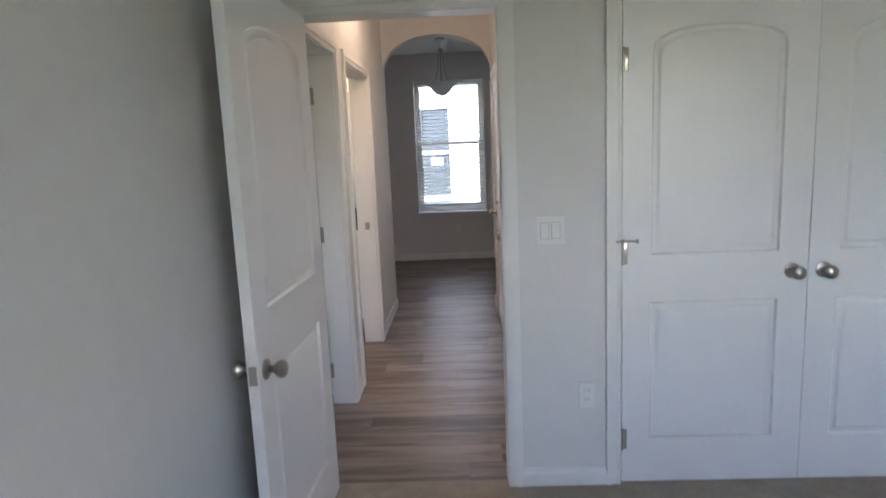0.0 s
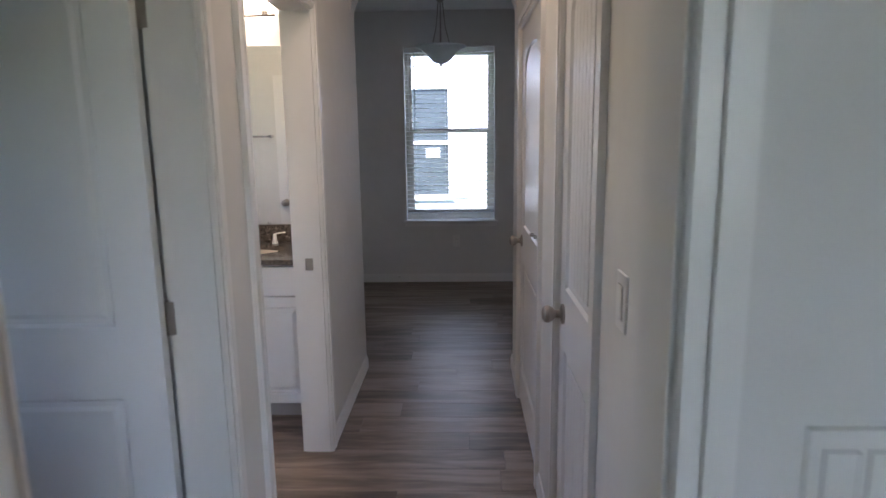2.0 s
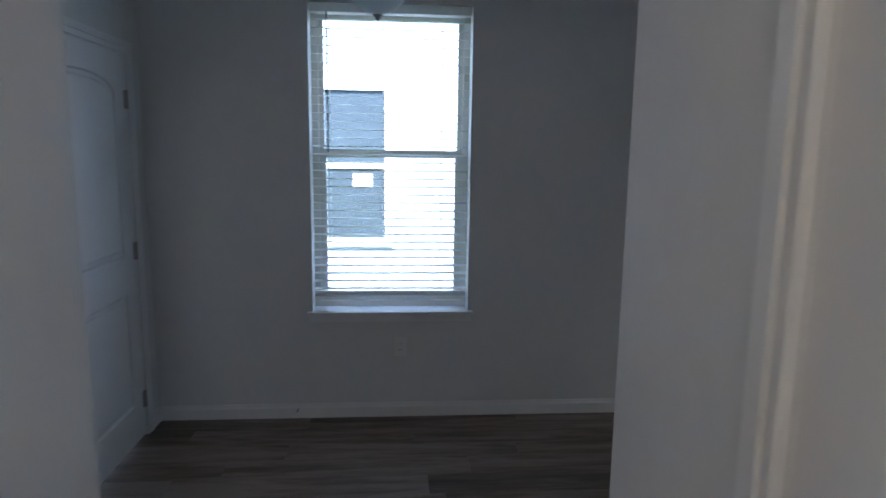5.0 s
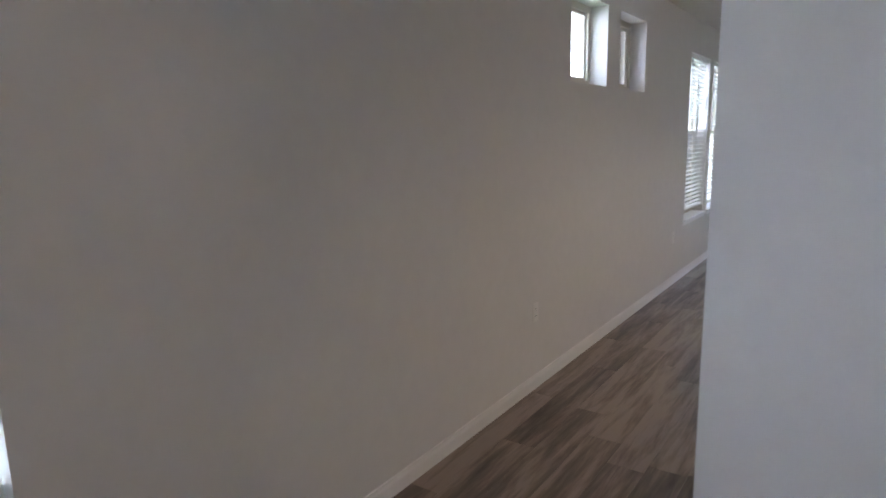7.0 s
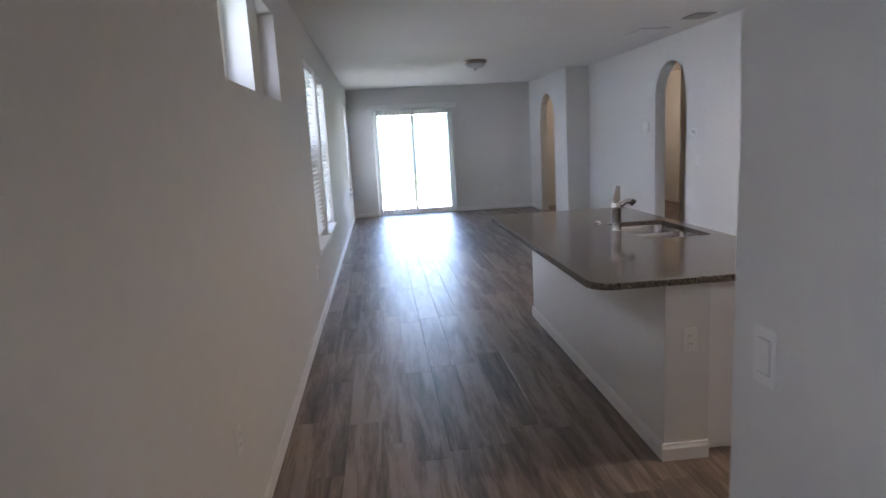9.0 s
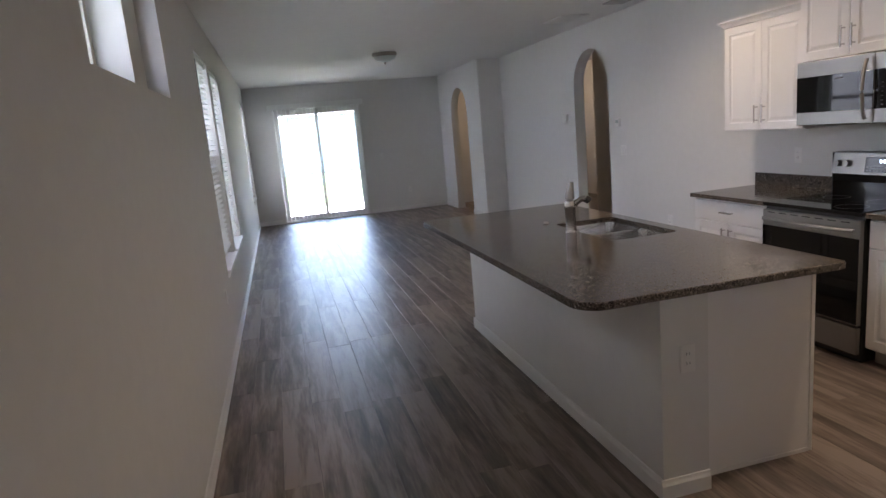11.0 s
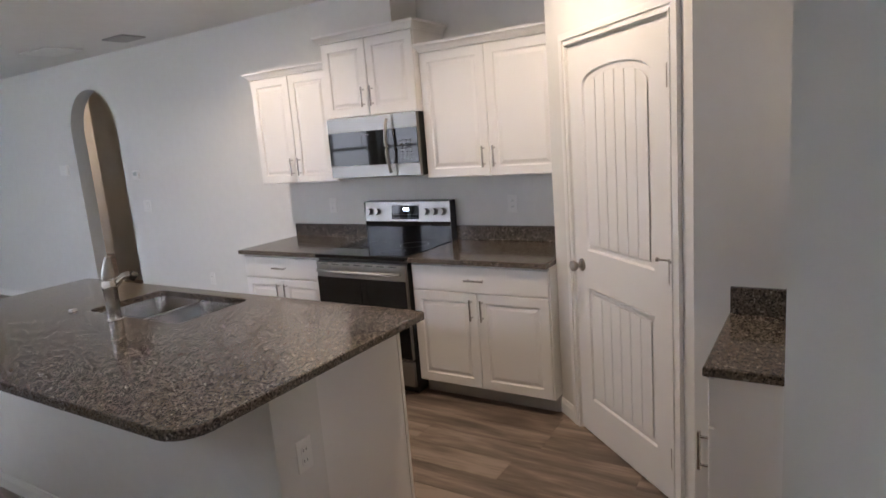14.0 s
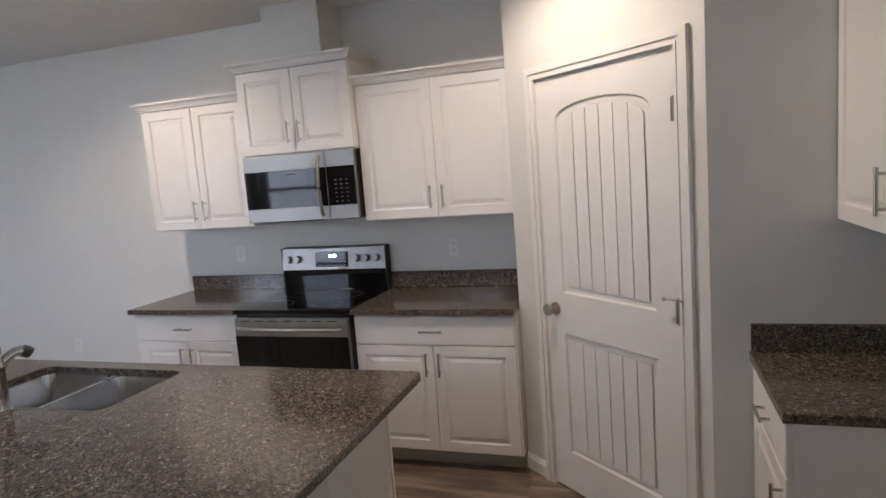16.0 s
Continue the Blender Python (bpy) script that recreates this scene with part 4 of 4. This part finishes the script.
# ---- range ----
def cooker():
    r = thing("range", "stainless electric range with black glass top and door", "range", pose(0.7555, 0.655, 0, 0, 0, 180))
    w = 0.751
    part("body", boxes((0.0, w, 0.02, 0.64, 0.03, 0.895)), BLACK, r)
    part("cooktop", boxes((-0.001, w + 0.001, -0.012, 0.56, 0.896, 0.92), bevel=0.004), BLACKG, r)
    for x, y, q in ((0.20, 0.14, 0.11), (0.55, 0.14, 0.09), (0.20, 0.40, 0.08), (0.55, 0.40, 0.10)):
        part("burner_mark", lathe(bmesh.new(), [(q - 0.003, 0.9203), (q, 0.9206)], pose(x, y, 0), 32), PRINT, r)
    d = part("oven_door", boxes((0.004, w - 0.004, -0.012, 0.02, 0.24, 0.87), bevel=0.004), STEEL, r)
    part("oven_window", boxes((0.006, w - 0.006, -0.016, -0.0122, 0.25, 0.765), bevel=0.001), BLACKG, d)
    h = bmesh.new()
    pts = [(0.03 + (w - 0.06) * i / 16, -0.030 - 0.030 * math.sin(math.pi * i / 16) ** 0.5, 0.812) for i in range(17)]
    tube(h, pts, 0.013, 12)
    part("oven_handle", h, STEEL, d, "curved stainless oven handle", True)
    vs = bmesh.new()
    for i in range(7):
        box(vs, 0.05 + i * 0.095, 0.11 + i * 0.095, -0.0135, -0.0122, 0.852, 0.858)
    part("vent_slots", vs, DARK, d)
    part("storage_drawer", boxes((0.004, w - 0.004, -0.010, 0.02, 0.06, 0.228), bevel=0.006), STEEL, r)
    part("foot_skirt", boxes((0.02, w - 0.02, 0.05, 0.6, 0.0, 0.032)), BLACK, r)
    # back console
    part("console_base", boxes((0.0, w, 0.575, 0.645, 0.90, 1.055), bevel=0.004), BLACKG, r)
    bm = bmesh.new()
    prof = ((0.565, 1.055), (0.583, 1.195), (0.60, 1.203), (0.645, 1.203), (0.645, 1.055))
    a, b = [bm.verts.new((0, *p)) for p in prof], [bm.verts.new((w, *p)) for p in prof]
    for i in range(5):
        bm.faces.new((a[i], a[(i + 1) % 5], b[(i + 1) % 5], b[i]))
    bm.faces.new(a)
    bm.faces.new(b[::-1])
    part("console", bm, STEEL, r)
    for x in (-0.004, w):
        part("console_end", boxes((x, x + 0.004, 0.572, 0.646, 0.90, 1.2)), BLACK, r)
    face = pose(0, 0.5735, 1.125, -7.3)
    part("display", boxes((0.25, 0.49, -0.003, 0.002, -0.055, 0.045), bevel=0.001), BLACKG, r, m=face)
    part("clock_readout", boxes((0.355, 0.367, -0.0042, -0.003, 0.008, 0.028), (0.372, 0.374, -0.0042, -0.003, 0.012, 0.015), (0.372, 0.374, -0.0042, -0.003, 0.021, 0.024), (0.379, 0.391, -0.0042, -0.003, 0.008, 0.028), (0.395, 0.405, -0.0042, -0.003, 0.008, 0.028)), CLOCK, r, m=face)
    bt = bmesh.new()
    for i in range(9):
        for k in range(2):
            box(bt, 0.262 + i * 0.025, 0.276 + i * 0.025, -0.0038, -0.003, -0.045 + k * 0.022, -0.04 + k * 0.022)
    part("touch_keys", bt, PRINT, r, m=face)
    kn = lathe(bmesh.new(), [(0.0, 0.034), (0.019, 0.033), (0.021, 0.028), (0.022, 0.006), (0.028, 0.004), (0.028, 0.0)], pose(0, 0, 0, 90), 20)
    me = mesh_of("knob", kn, STEEL, True)
    for x in (0.055, 0.125, 0.555, 0.625, 0.695):
        share("knob", me, r, face @ pose(x, 0, 0))


cooker()


def microwave():
    r = thing("microwave", "stainless over-range microwave with black glass door", "microwave", pose(0.7555, 0.40, 0, 0, 0, 180))
    w, z0, z1 = 0.751, 1.405, 1.812
    part("case", boxes((0.003, w - 0.003, 0.03, 0.397, z0, z1), bevel=0.003), BLACK, r)
    d = part("door", boxes((0.0, 0.565, 0.0, 0.03, z0 + 0.004, z1), bevel=0.003), STEEL, r)
    part("door_glass", boxes((0.003, 0.562, -0.004, 0.0002, z0 + 0.085, z1 - 0.095), bevel=0.001), BLACKG, d)
    part("window_mesh", boxes((0.19, 0.46, -0.005, -0.004, z0 + 0.10, z1 - 0.11)), BLACKG, d)
    pts = [(0.535, -0.028 - 0.028 * math.sin(math.pi * i / 14) ** 0.6, z0 + 0.03 + (z1 - z0 - 0.06) * i / 14) for i in range(15)]
    part("door_handle", tube(bmesh.new(), pts, 0.012, 12), STEEL, d, "curved stainless handle", True)
    p = part("control_panel", boxes((0.567, w, 0.0, 0.03, z0 + 0.004, z1), bevel=0.003), STEEL, r)
    part("control_glass", boxes((0.569, w - 0.004, -0.004, 0.0002, z0 + 0.085, z1 - 0.095), bevel=0.001), BLACKG, p)
    k = bmesh.new()
    for i in range(3):
        for j in range(6):
            box(k, 0.615 + i * 0.036, 0.629 + i * 0.036, -0.0048, -0.004, z0 + 0.105 + j * 0.025, z0 + 0.111 + j * 0.025)
    part("keypad_marks", k, PRINT, p)
    part("badge_mark", boxes((0.30, 0.36, -0.0052, -0.0044, z1 - 0.125, z1 - 0.118)), PRINT, d)
    part("underside_grille", boxes((0.05, w - 0.05, 0.05, 0.36, z0 - 0.004, z0)), DARK, r)


microwave()

# ---- island ----
structure("island_wall", boxes((-0.705, 1.85, 2.23, 2.45, 0, 0.885)), WALL, "low drywall knee wall under the island overhang", "wall")
isl = thing("island_cabinet", "white island base cabinet against the knee wall", "cabinet")
part("body", boxes((-0.625, 1.80, 1.65, 2.229, 0.10, 0.66), (-0.625, 0.18, 1.65, 2.229, 0.661, 0.885), (1.00, 1.80, 1.65, 2.229, 0.661, 0.885), (0.18, 1.00, 1.65, 1.668, 0.661, 0.885), (0.18, 1.00, 2.155, 2.229, 0.661, 0.885)), CAB, isl)
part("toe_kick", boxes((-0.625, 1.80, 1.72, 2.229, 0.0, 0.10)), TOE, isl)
part("end_panel", boxes((-0.632, -0.6255, 1.635, 2.229, 0.0, 0.885)), CAB, isl)
part("corner_trim", boxes((-0.636, -0.626, 1.628, 1.648, 0.0, 0.885), (-0.638, -0.6325, 1.65, 2.225, 0.0, 0.018), bevel=0.001), CAB, isl)
for i in range(4):
    f = part("door", raised_front(0.59, 0.60), CAB, isl, m=pose(1.79 - 0.60 * i, 1.63, 0.11) @ pose(0, 0, 0, 0, 0, 0) @ Matrix.Translation((-0.59, 0, 0)))
    pull(f, 0.55 if i % 2 else 0.04, 0.50)
    part("drawer_front", raised_front(0.59, 0.155, flat=True), CAB, isl, m=pose(1.20 - 0.60 * i, 1.63, 0.72))
run((-0.705, 2.45), (1.85, 2.45))
run((-0.705, 2.23), (-0.705, 2.464))
run((1.85, 2.464), (1.85, 2.23))
HOLE = rounded(0.22, 0.96, 1.70, 2.12, (0.05, 0.05, 0.05, 0.05))
counter("dark speckled granite island top with rounded corners", slab(rounded(-0.778, 1.86, 1.615, 2.82, (0.02, 0.02, 0.11, 0.11)), 0.886, 0.918, HOLE), "island_countertop")
plate("wall_outlet", "white outlet on the end of the island", pose(-0.705, 2.33, 0.60, 0, 0, -90))

sk = thing("kitchen_sink", "stainless double bowl undermount sink", "sink")
for a, b, z in ((0.21, 0.58, 0.70), (0.60, 0.97, 0.70)):
    bm = bmesh.new()
    rings = []
    for off, rr, h in ((-0.0095, 0.06, 0.885), (0.0, 0.06, 0.885), (0.012, 0.06, 0.80), (0.02, 0.055, 0.72), (0.05, 0.05, 0.70)):
        rings.append([bm.verts.new((*p, h)) for p in rounded(a + off, b - off, 1.69 + off, 2.13 - off, (rr,) * 4)])
    for r, s in zip(rings, rings[1:]):
        for i in range(len(r)):
            bm.faces.new((r[i], r[(i + 1) % len(r)], s[(i + 1) % len(s)], s[i]))
    bm.faces.new(rings[-1])
    bw = part("bowl", bm, STEEL2, sk, smooth=True)
    part("drain", lathe(bmesh.new(), [(0.0, 0.702), (0.03, 0.703), (0.045, 0.706), (0.045, 0.701)], pose((a + b) / 2, 1.91, 0)), CHROME, bw, smooth=True)

fa = thing("kitchen_faucet", "brushed nickel single lever faucet on the island", "faucet", pose(0.625, 2.165, 0.918))
part("base_plate", slab(rounded(-0.038, 0.038, -0.038, 0.038, (0.037,) * 4), 0, 0.006), STEEL2, fa)
part("body", lathe(bmesh.new(), [(0.0, 0.006), (0.034, 0.006), (0.032, 0.02), (0.031, 0.14), (0.034, 0.145), (0.034, 0.17), (0.028, 0.19), (0.0, 0.195)]), STEEL2, fa, smooth=True)
part("spout", tube(bmesh.new(), [(0, -0.012, 0.150), (-0.010, -0.035, 0.176), (-0.022, -0.062, 0.196), (-0.034, -0.086, 0.196)], [0.019, 0.018, 0.018, 0.021], 14), STEEL2, fa, smooth=True)
part("nozzle", tube(bmesh.new(), [(-0.034, -0.086, 0.196), (-0.042, -0.102, 0.186), (-0.045, -0.108, 0.180)], [0.022, 0.023, 0.021], 14), BLACK, fa, "dark spray nozzle", True)
part("lever", tube(bmesh.new(), [(0, 0, 0.180), (0.0, 0.0, 0.206), (-0.003, -0.002, 0.238), (-0.008, -0.005, 0.272), (-0.014, -0.009, 0.303)], [0.030, 0.030, 0.026, 0.019, 0.013], 14), NICKEL, fa, smooth=True)
tg = thing("soap_dispenser", "low nickel cap on the island top", "cap", pose(1.03, 2.15, 0.918))
part("cap", lathe(bmesh.new(), [(0.0, 0.012), (0.018, 0.01), (0.022, 0.0)]), STEEL, tg, smooth=True)

# ---- bathroom ----
structure("bath_floor_skirt", boxes((-6.08, HW - 0.12, 1.652, 1.66, 0.0, 0.08)), TRIM, "white baseboard behind the vanity", "baseboard")
vn = thing("vanity_cabinet", "white bathroom vanity cabinet with bar pulls", "cabinet", pose(-6.075, 1.10, 0))
part("body", boxes((0, 1.105, 0, 0.55, 0.10, 0.70), (0, 1.105, 0, 0.02, 0.701, 0.86), (0, 0.40, 0.02, 0.55, 0.701, 0.86), (0.94, 1.105, 0.02, 0.55, 0.701, 0.86)), CAB, vn)
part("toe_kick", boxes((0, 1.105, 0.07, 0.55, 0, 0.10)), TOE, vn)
for x, w in ((0.006, 0.22),):
    for z, h in ((0.11, 0.24), (0.355, 0.24), (0.60, 0.25)):
        front(vn, "drawer_front", x, z, w, h, (w / 2, h / 2, False), True)
front(vn, "false_front", 0.24, 0.70, 0.84, 0.15, None, True)
front(vn, "door", 0.24, 0.11, 0.418, 0.58, (0.385, 0.47, True))
front(vn, "door", 0.662, 0.11, 0.418, 0.58, (0.035, 0.47, True))
ov = [(-5.40 + 0.21 * math.cos(2 * math.pi * i / 28), 1.36 + 0.16 * math.sin(2 * math.pi * i / 28)) for i in range(28)]
counter("dark granite bathroom vanity top", slab([(-6.077, 1.06), (-4.967, 1.06), (-4.967, 1.658), (-6.077, 1.658)], 0.861, 0.89, ov), "bathroom_countertop")
tagged(part("backsplash", boxes((-6.077, -4.967, 1.636, 1.658, 0.8905, 0.99), (-6.077, -6.055, 1.07, 1.635, 0.8905, 0.99), bevel=0.002), GRANITE), "dark granite backsplash on the vanity", "backsplash")
bs = tagged(part("bathroom_basin", lathe(bmesh.new(), [(0.225, 0.86), (0.212, 0.86), (0.20, 0.82), (0.16, 0.76), (0.05, 0.735), (0.0, 0.733)], pose(-5.40, 1.36, 0) @ Matrix.Diagonal((1, 0.78, 1, 1)), 32), PORC, None, "", True), "bisque oval undermount basin", "basin")
bf = thing("bathroom_faucet", "chrome two-handle basin faucet on the vanity", "faucet", pose(-5.40, 1.57, 0.89))
part("spout", tube(bmesh.new(), [(0, 0, 0), (0, -0.005, 0.06), (0, -0.05, 0.085), (0, -0.10, 0.07)], [0.016, 0.014, 0.012, 0.012], 12), CHROME, bf, smooth=True)
for s in (-1, 1):
    part("handle_base", lathe(bmesh.new(), [(0.024, 0.0), (0.018, 0.02), (0.014, 0.055), (0.0, 0.06)], pose(0.1 * s, 0, 0)), CHROME, bf, smooth=True)
    part("lever", tube(bmesh.new(), [(0.1 * s, 0, 0.055), (0.13 * s, -0.005, 0.06), (0.17 * s, -0.01, 0.064)], 0.006, 10), CHROME, bf, smooth=True)
tagged(part("mirror", boxes((-6.04, -4.965, 1.652, 1.6585, 0.992, 2.015)), MIRROR), "large frameless wall mirror over the vanity", "mirror")
vl = thing("vanity_light", "nickel bar light with lit glass shades", "wall light", pose(-5.55, 1.66, 2.14))
part("back_plate", lathe(bmesh.new(), [(0.0, 0.03), (0.10, 0.028), (0.12, 0.01), (0.12, 0.0)], pose(0, 0, 0, 90) @ Matrix.Diagonal((1, 0.5, 1, 1))), NICKEL, vl, smooth=True)
part("bar", cyl(bmesh.new(), (-0.32, -0.07, 0.03), (0.32, -0.07, 0.03), 0.008), NICKEL, vl, smooth=True)
part("stem", cyl(bmesh.new(), (0, -0.01, 0.0), (0, -0.07, 0.03), 0.01), NICKEL, vl, smooth=True)
for x in (-0.26, 0, 0.26):
    s = part("shade", lathe(bmesh.new(), [(0.02, 0.05), (0.035, 0.07), (0.055, 0.13), (0.07, 0.17), (0.066, 0.17), (0.05, 0.13), (0.0, 0.07)], pose(x, -0.07, 0)), LITB, vl, smooth=True)
    part("holder", cyl(bmesh.new(), (x, -0.07, 0.03), (x, -0.07, 0.06), 0.022), NICKEL, s, smooth=True)
lamp_down(-5.55, 1.40, 2.34, 1.7, (1.0, 0.76, 0.50), 0.3, False)
tb = thing("towel_bar", "chrome towel bar on the bathroom wall", "towel bar", pose(-6.33, -0.22, 1.515))
part("bar", cyl(bmesh.new(), (-0.15, 0.06, 0), (0.45, 0.06, 0), 0.008), CHROME, tb, smooth=True)
for x in (-0.15, 0.45):
    part("post", cyl(bmesh.new(), (x, 0, 0), (x, 0.068, 0), 0.014), CHROME, tb, smooth=True)

# utility shelf seen through the far arch
t = thing("far_cabinet", "white bathroom cabinet with a dark top beyond the arch", "cabinet", pose(9.0, -1.4, 0))
part("body", boxes((0, 0.9, -0.5, 0, 0.10, 0.86)), CAB, t)
part("toe_kick", boxes((0, 0.9, -0.5, -0.06, 0.0, 0.10)), TOE, t)
part("top", boxes((-0.01, 0.91, -0.5, 0.02, 0.861, 0.89)), GRANITE, t)
# added lamp without a fitting, brightens the unseen passage behind the arches
lamp_down(8.9, -1.1, 2.3, 0.7, (1.0, 0.75, 0.5), 0.2, False)

# ---- outside ----
structure("ground", boxes((-300, 300, -300, 300, -0.5, -0.22)), GRASS, "lawn round the house", "ground")
structure("patio_slab", boxes((XE + 0.2, XE + 3.2, 0.8, 4.6, -0.22, -0.04)), CONC, "pale concrete patio slab", "pavement")

# unseen slab added as a reflector, so bedroom bounce light is not green
structure("bounce_slab", boxes((-7.0, 1.5, -12.0, -6.63, -0.22, -0.05)), CONC, "unseen pale concrete slab added to bounce neutral light into the bedroom", "pavement")


def house(label, m, w, d, h, wins):
    t = thing("house", label, "house", m)
    part("wall", boxes((0, w, 0, d, -0.25, h)), STUCCO, t)
    rf = bmesh.new()
    a = [rf.verts.new(p) for p in ((-0.4, -0.4, h), (w + 0.4, -0.4, h), (w + 0.4, d + 0.4, h), (-0.4, d + 0.4, h))]
    b = [rf.verts.new(p) for p in ((w * 0.3, d / 2, h + d * 0.22), (w * 0.7, d / 2, h + d * 0.22))]
    for f in ((a[0], a[1], b[1], b[0]), (a[1], a[2], b[1]), (a[2], a[3], b[0], b[1]), (a[3], a[0], b[0]), (a[3], a[2], a[1], a[0])):
        rf.faces.new(f)
    part("roof", rf, ROOF, t)
    for x0, x1, z0, z1 in wins:
        wn = part("window", frame_bm(x0 - 0.09, x1 + 0.09, z0 - 0.09, z1 + 0.09, -0.04, 0.02, 0.09), TRIM, t)
        part("pane", boxes((x0, x1, -0.012, -0.004, z0, z1)), NGLASS, wn)
        part("meeting_rail", boxes((x0, x1, -0.03, -0.012, (z0 + z1) / 2 - 0.03, (z0 + z1) / 2 + 0.03)), TRIM, wn)
    return t


nb = house("pale stucco neighbouring house with double-hung windows", pose(-14, 7.6, 0), 30, 9, 5.4, [(8.70, 9.585, 0.62, 2.20), (16.2, 17.1, 0.6, 2.2), (21.5, 22.4, 0.6, 2.2)])
tagged(part("window_notice", boxes((-4.76, -4.55, 7.578, 7.586, 1.18, 1.32)), PLATE), "white paper notice stuck on the neighbour's window", "notice")
house("pale stucco house across the back yard", pose(34, 16, 0, 0, 0, -90), 22, 9, 3.0, [(11.2, 12.0, 1.0, 1.9)])

# ---- floor planks ----
FL = thing("floor", "grey-brown wood-look vinyl plank floor", "floor", kind="structure")
PLW, PLL = 0.178, 1.22


def plank_verts(x, y, l=PLL):
    g, e, z = 0.0005, 0.0015, 0.0
    x0, x1, y0, y1 = x + g, x + l - g, y + g, y + PLW - g
    v = [(x0, y0, -0.012), (x1, y0, -0.012), (x1, y1, -0.012), (x0, y1, -0.012),
         (x0, y0, z - 0.0006), (x1, y0, z - 0.0006), (x1, y1, z - 0.0006), (x0, y1, z - 0.0006),
         (x0 + e, y0 + e, z), (x1 - e, y0 + e, z), (x1 - e, y1 - e, z), (x0 + e, y1 - e, z)]
    f = [(0, 1, 5, 4), (1, 2, 6, 5), (2, 3, 7, 6), (3, 0, 4, 7), (4, 5, 9, 8), (5, 6, 10, 9), (6, 7, 11, 10), (7, 4, 8, 11), (8, 9, 10, 11)]
    return v, f


PM_CACHE = {}


def plank_mesh(l):
    k = round(l, 3)
    if k not in PM_CACHE:
        v, f = plank_verts(0, 0, k)
        me = bpy.data.meshes.new("plank")
        me.from_pydata(v, [], f)
        me.materials.append(PLANK)
        PM_CACHE[k] = me
    return PM_CACHE[k]


rest_v, rest_f = [], []
rng = random.Random(5)
count = 0


def lay(y, x0, x1, near):
    """One row of planks from x0 to x1."""
    global count
    x, l = x0, 0.3 + rng.random() * (PLL - 0.3)
    while x < x1 - 0.01:
        l = min(l, x1 - x)
        if near(x + l / 2) and count < 300:
            share("plank", plank_mesh(l), FL, pose(x, y, 0))
            count += 1
        else:
            v, f = plank_verts(x, y, l)
            k = len(rest_v)
            rest_v.extend(v)
            rest_f.extend(tuple(i + k for i in q) for q in f)
        x, l = x + l, PLL


y = YB + 0.045
while y < YN + 0.01:
    mid = y + PLW / 2
    if mid > YA - 0.1:
        lay(y, XF - 0.05, XE + 0.06, lambda x: x < 5.5)
    elif mid > 0:
        lay(y, -7.48, HE + 0.06, lambda x: x > -5.3)
        lay(y, -2.62, XE + 0.06, lambda x: x < 4.5)
    else:
        lay(y, -6.25, HE + 0.06, lambda x: x > -5.0)
        lay(y, 3.1, XE + 0.06, lambda x: False)
    y += PLW
y = YB + 0.045 - PLW
while y > -2.6:
    lay(y, 3.1, XE + 0.06, lambda x: False)
    y -= PLW
rme = bpy.data.meshes.new("plank_rest")
rme.from_pydata(rest_v, [], rest_f)
rme.materials.append(PLANK)
ro = new("plank_rest", rme)
ro.parent = FL
tagged(ro, "grey-brown vinyl planks farther off", "", "", "stuff")
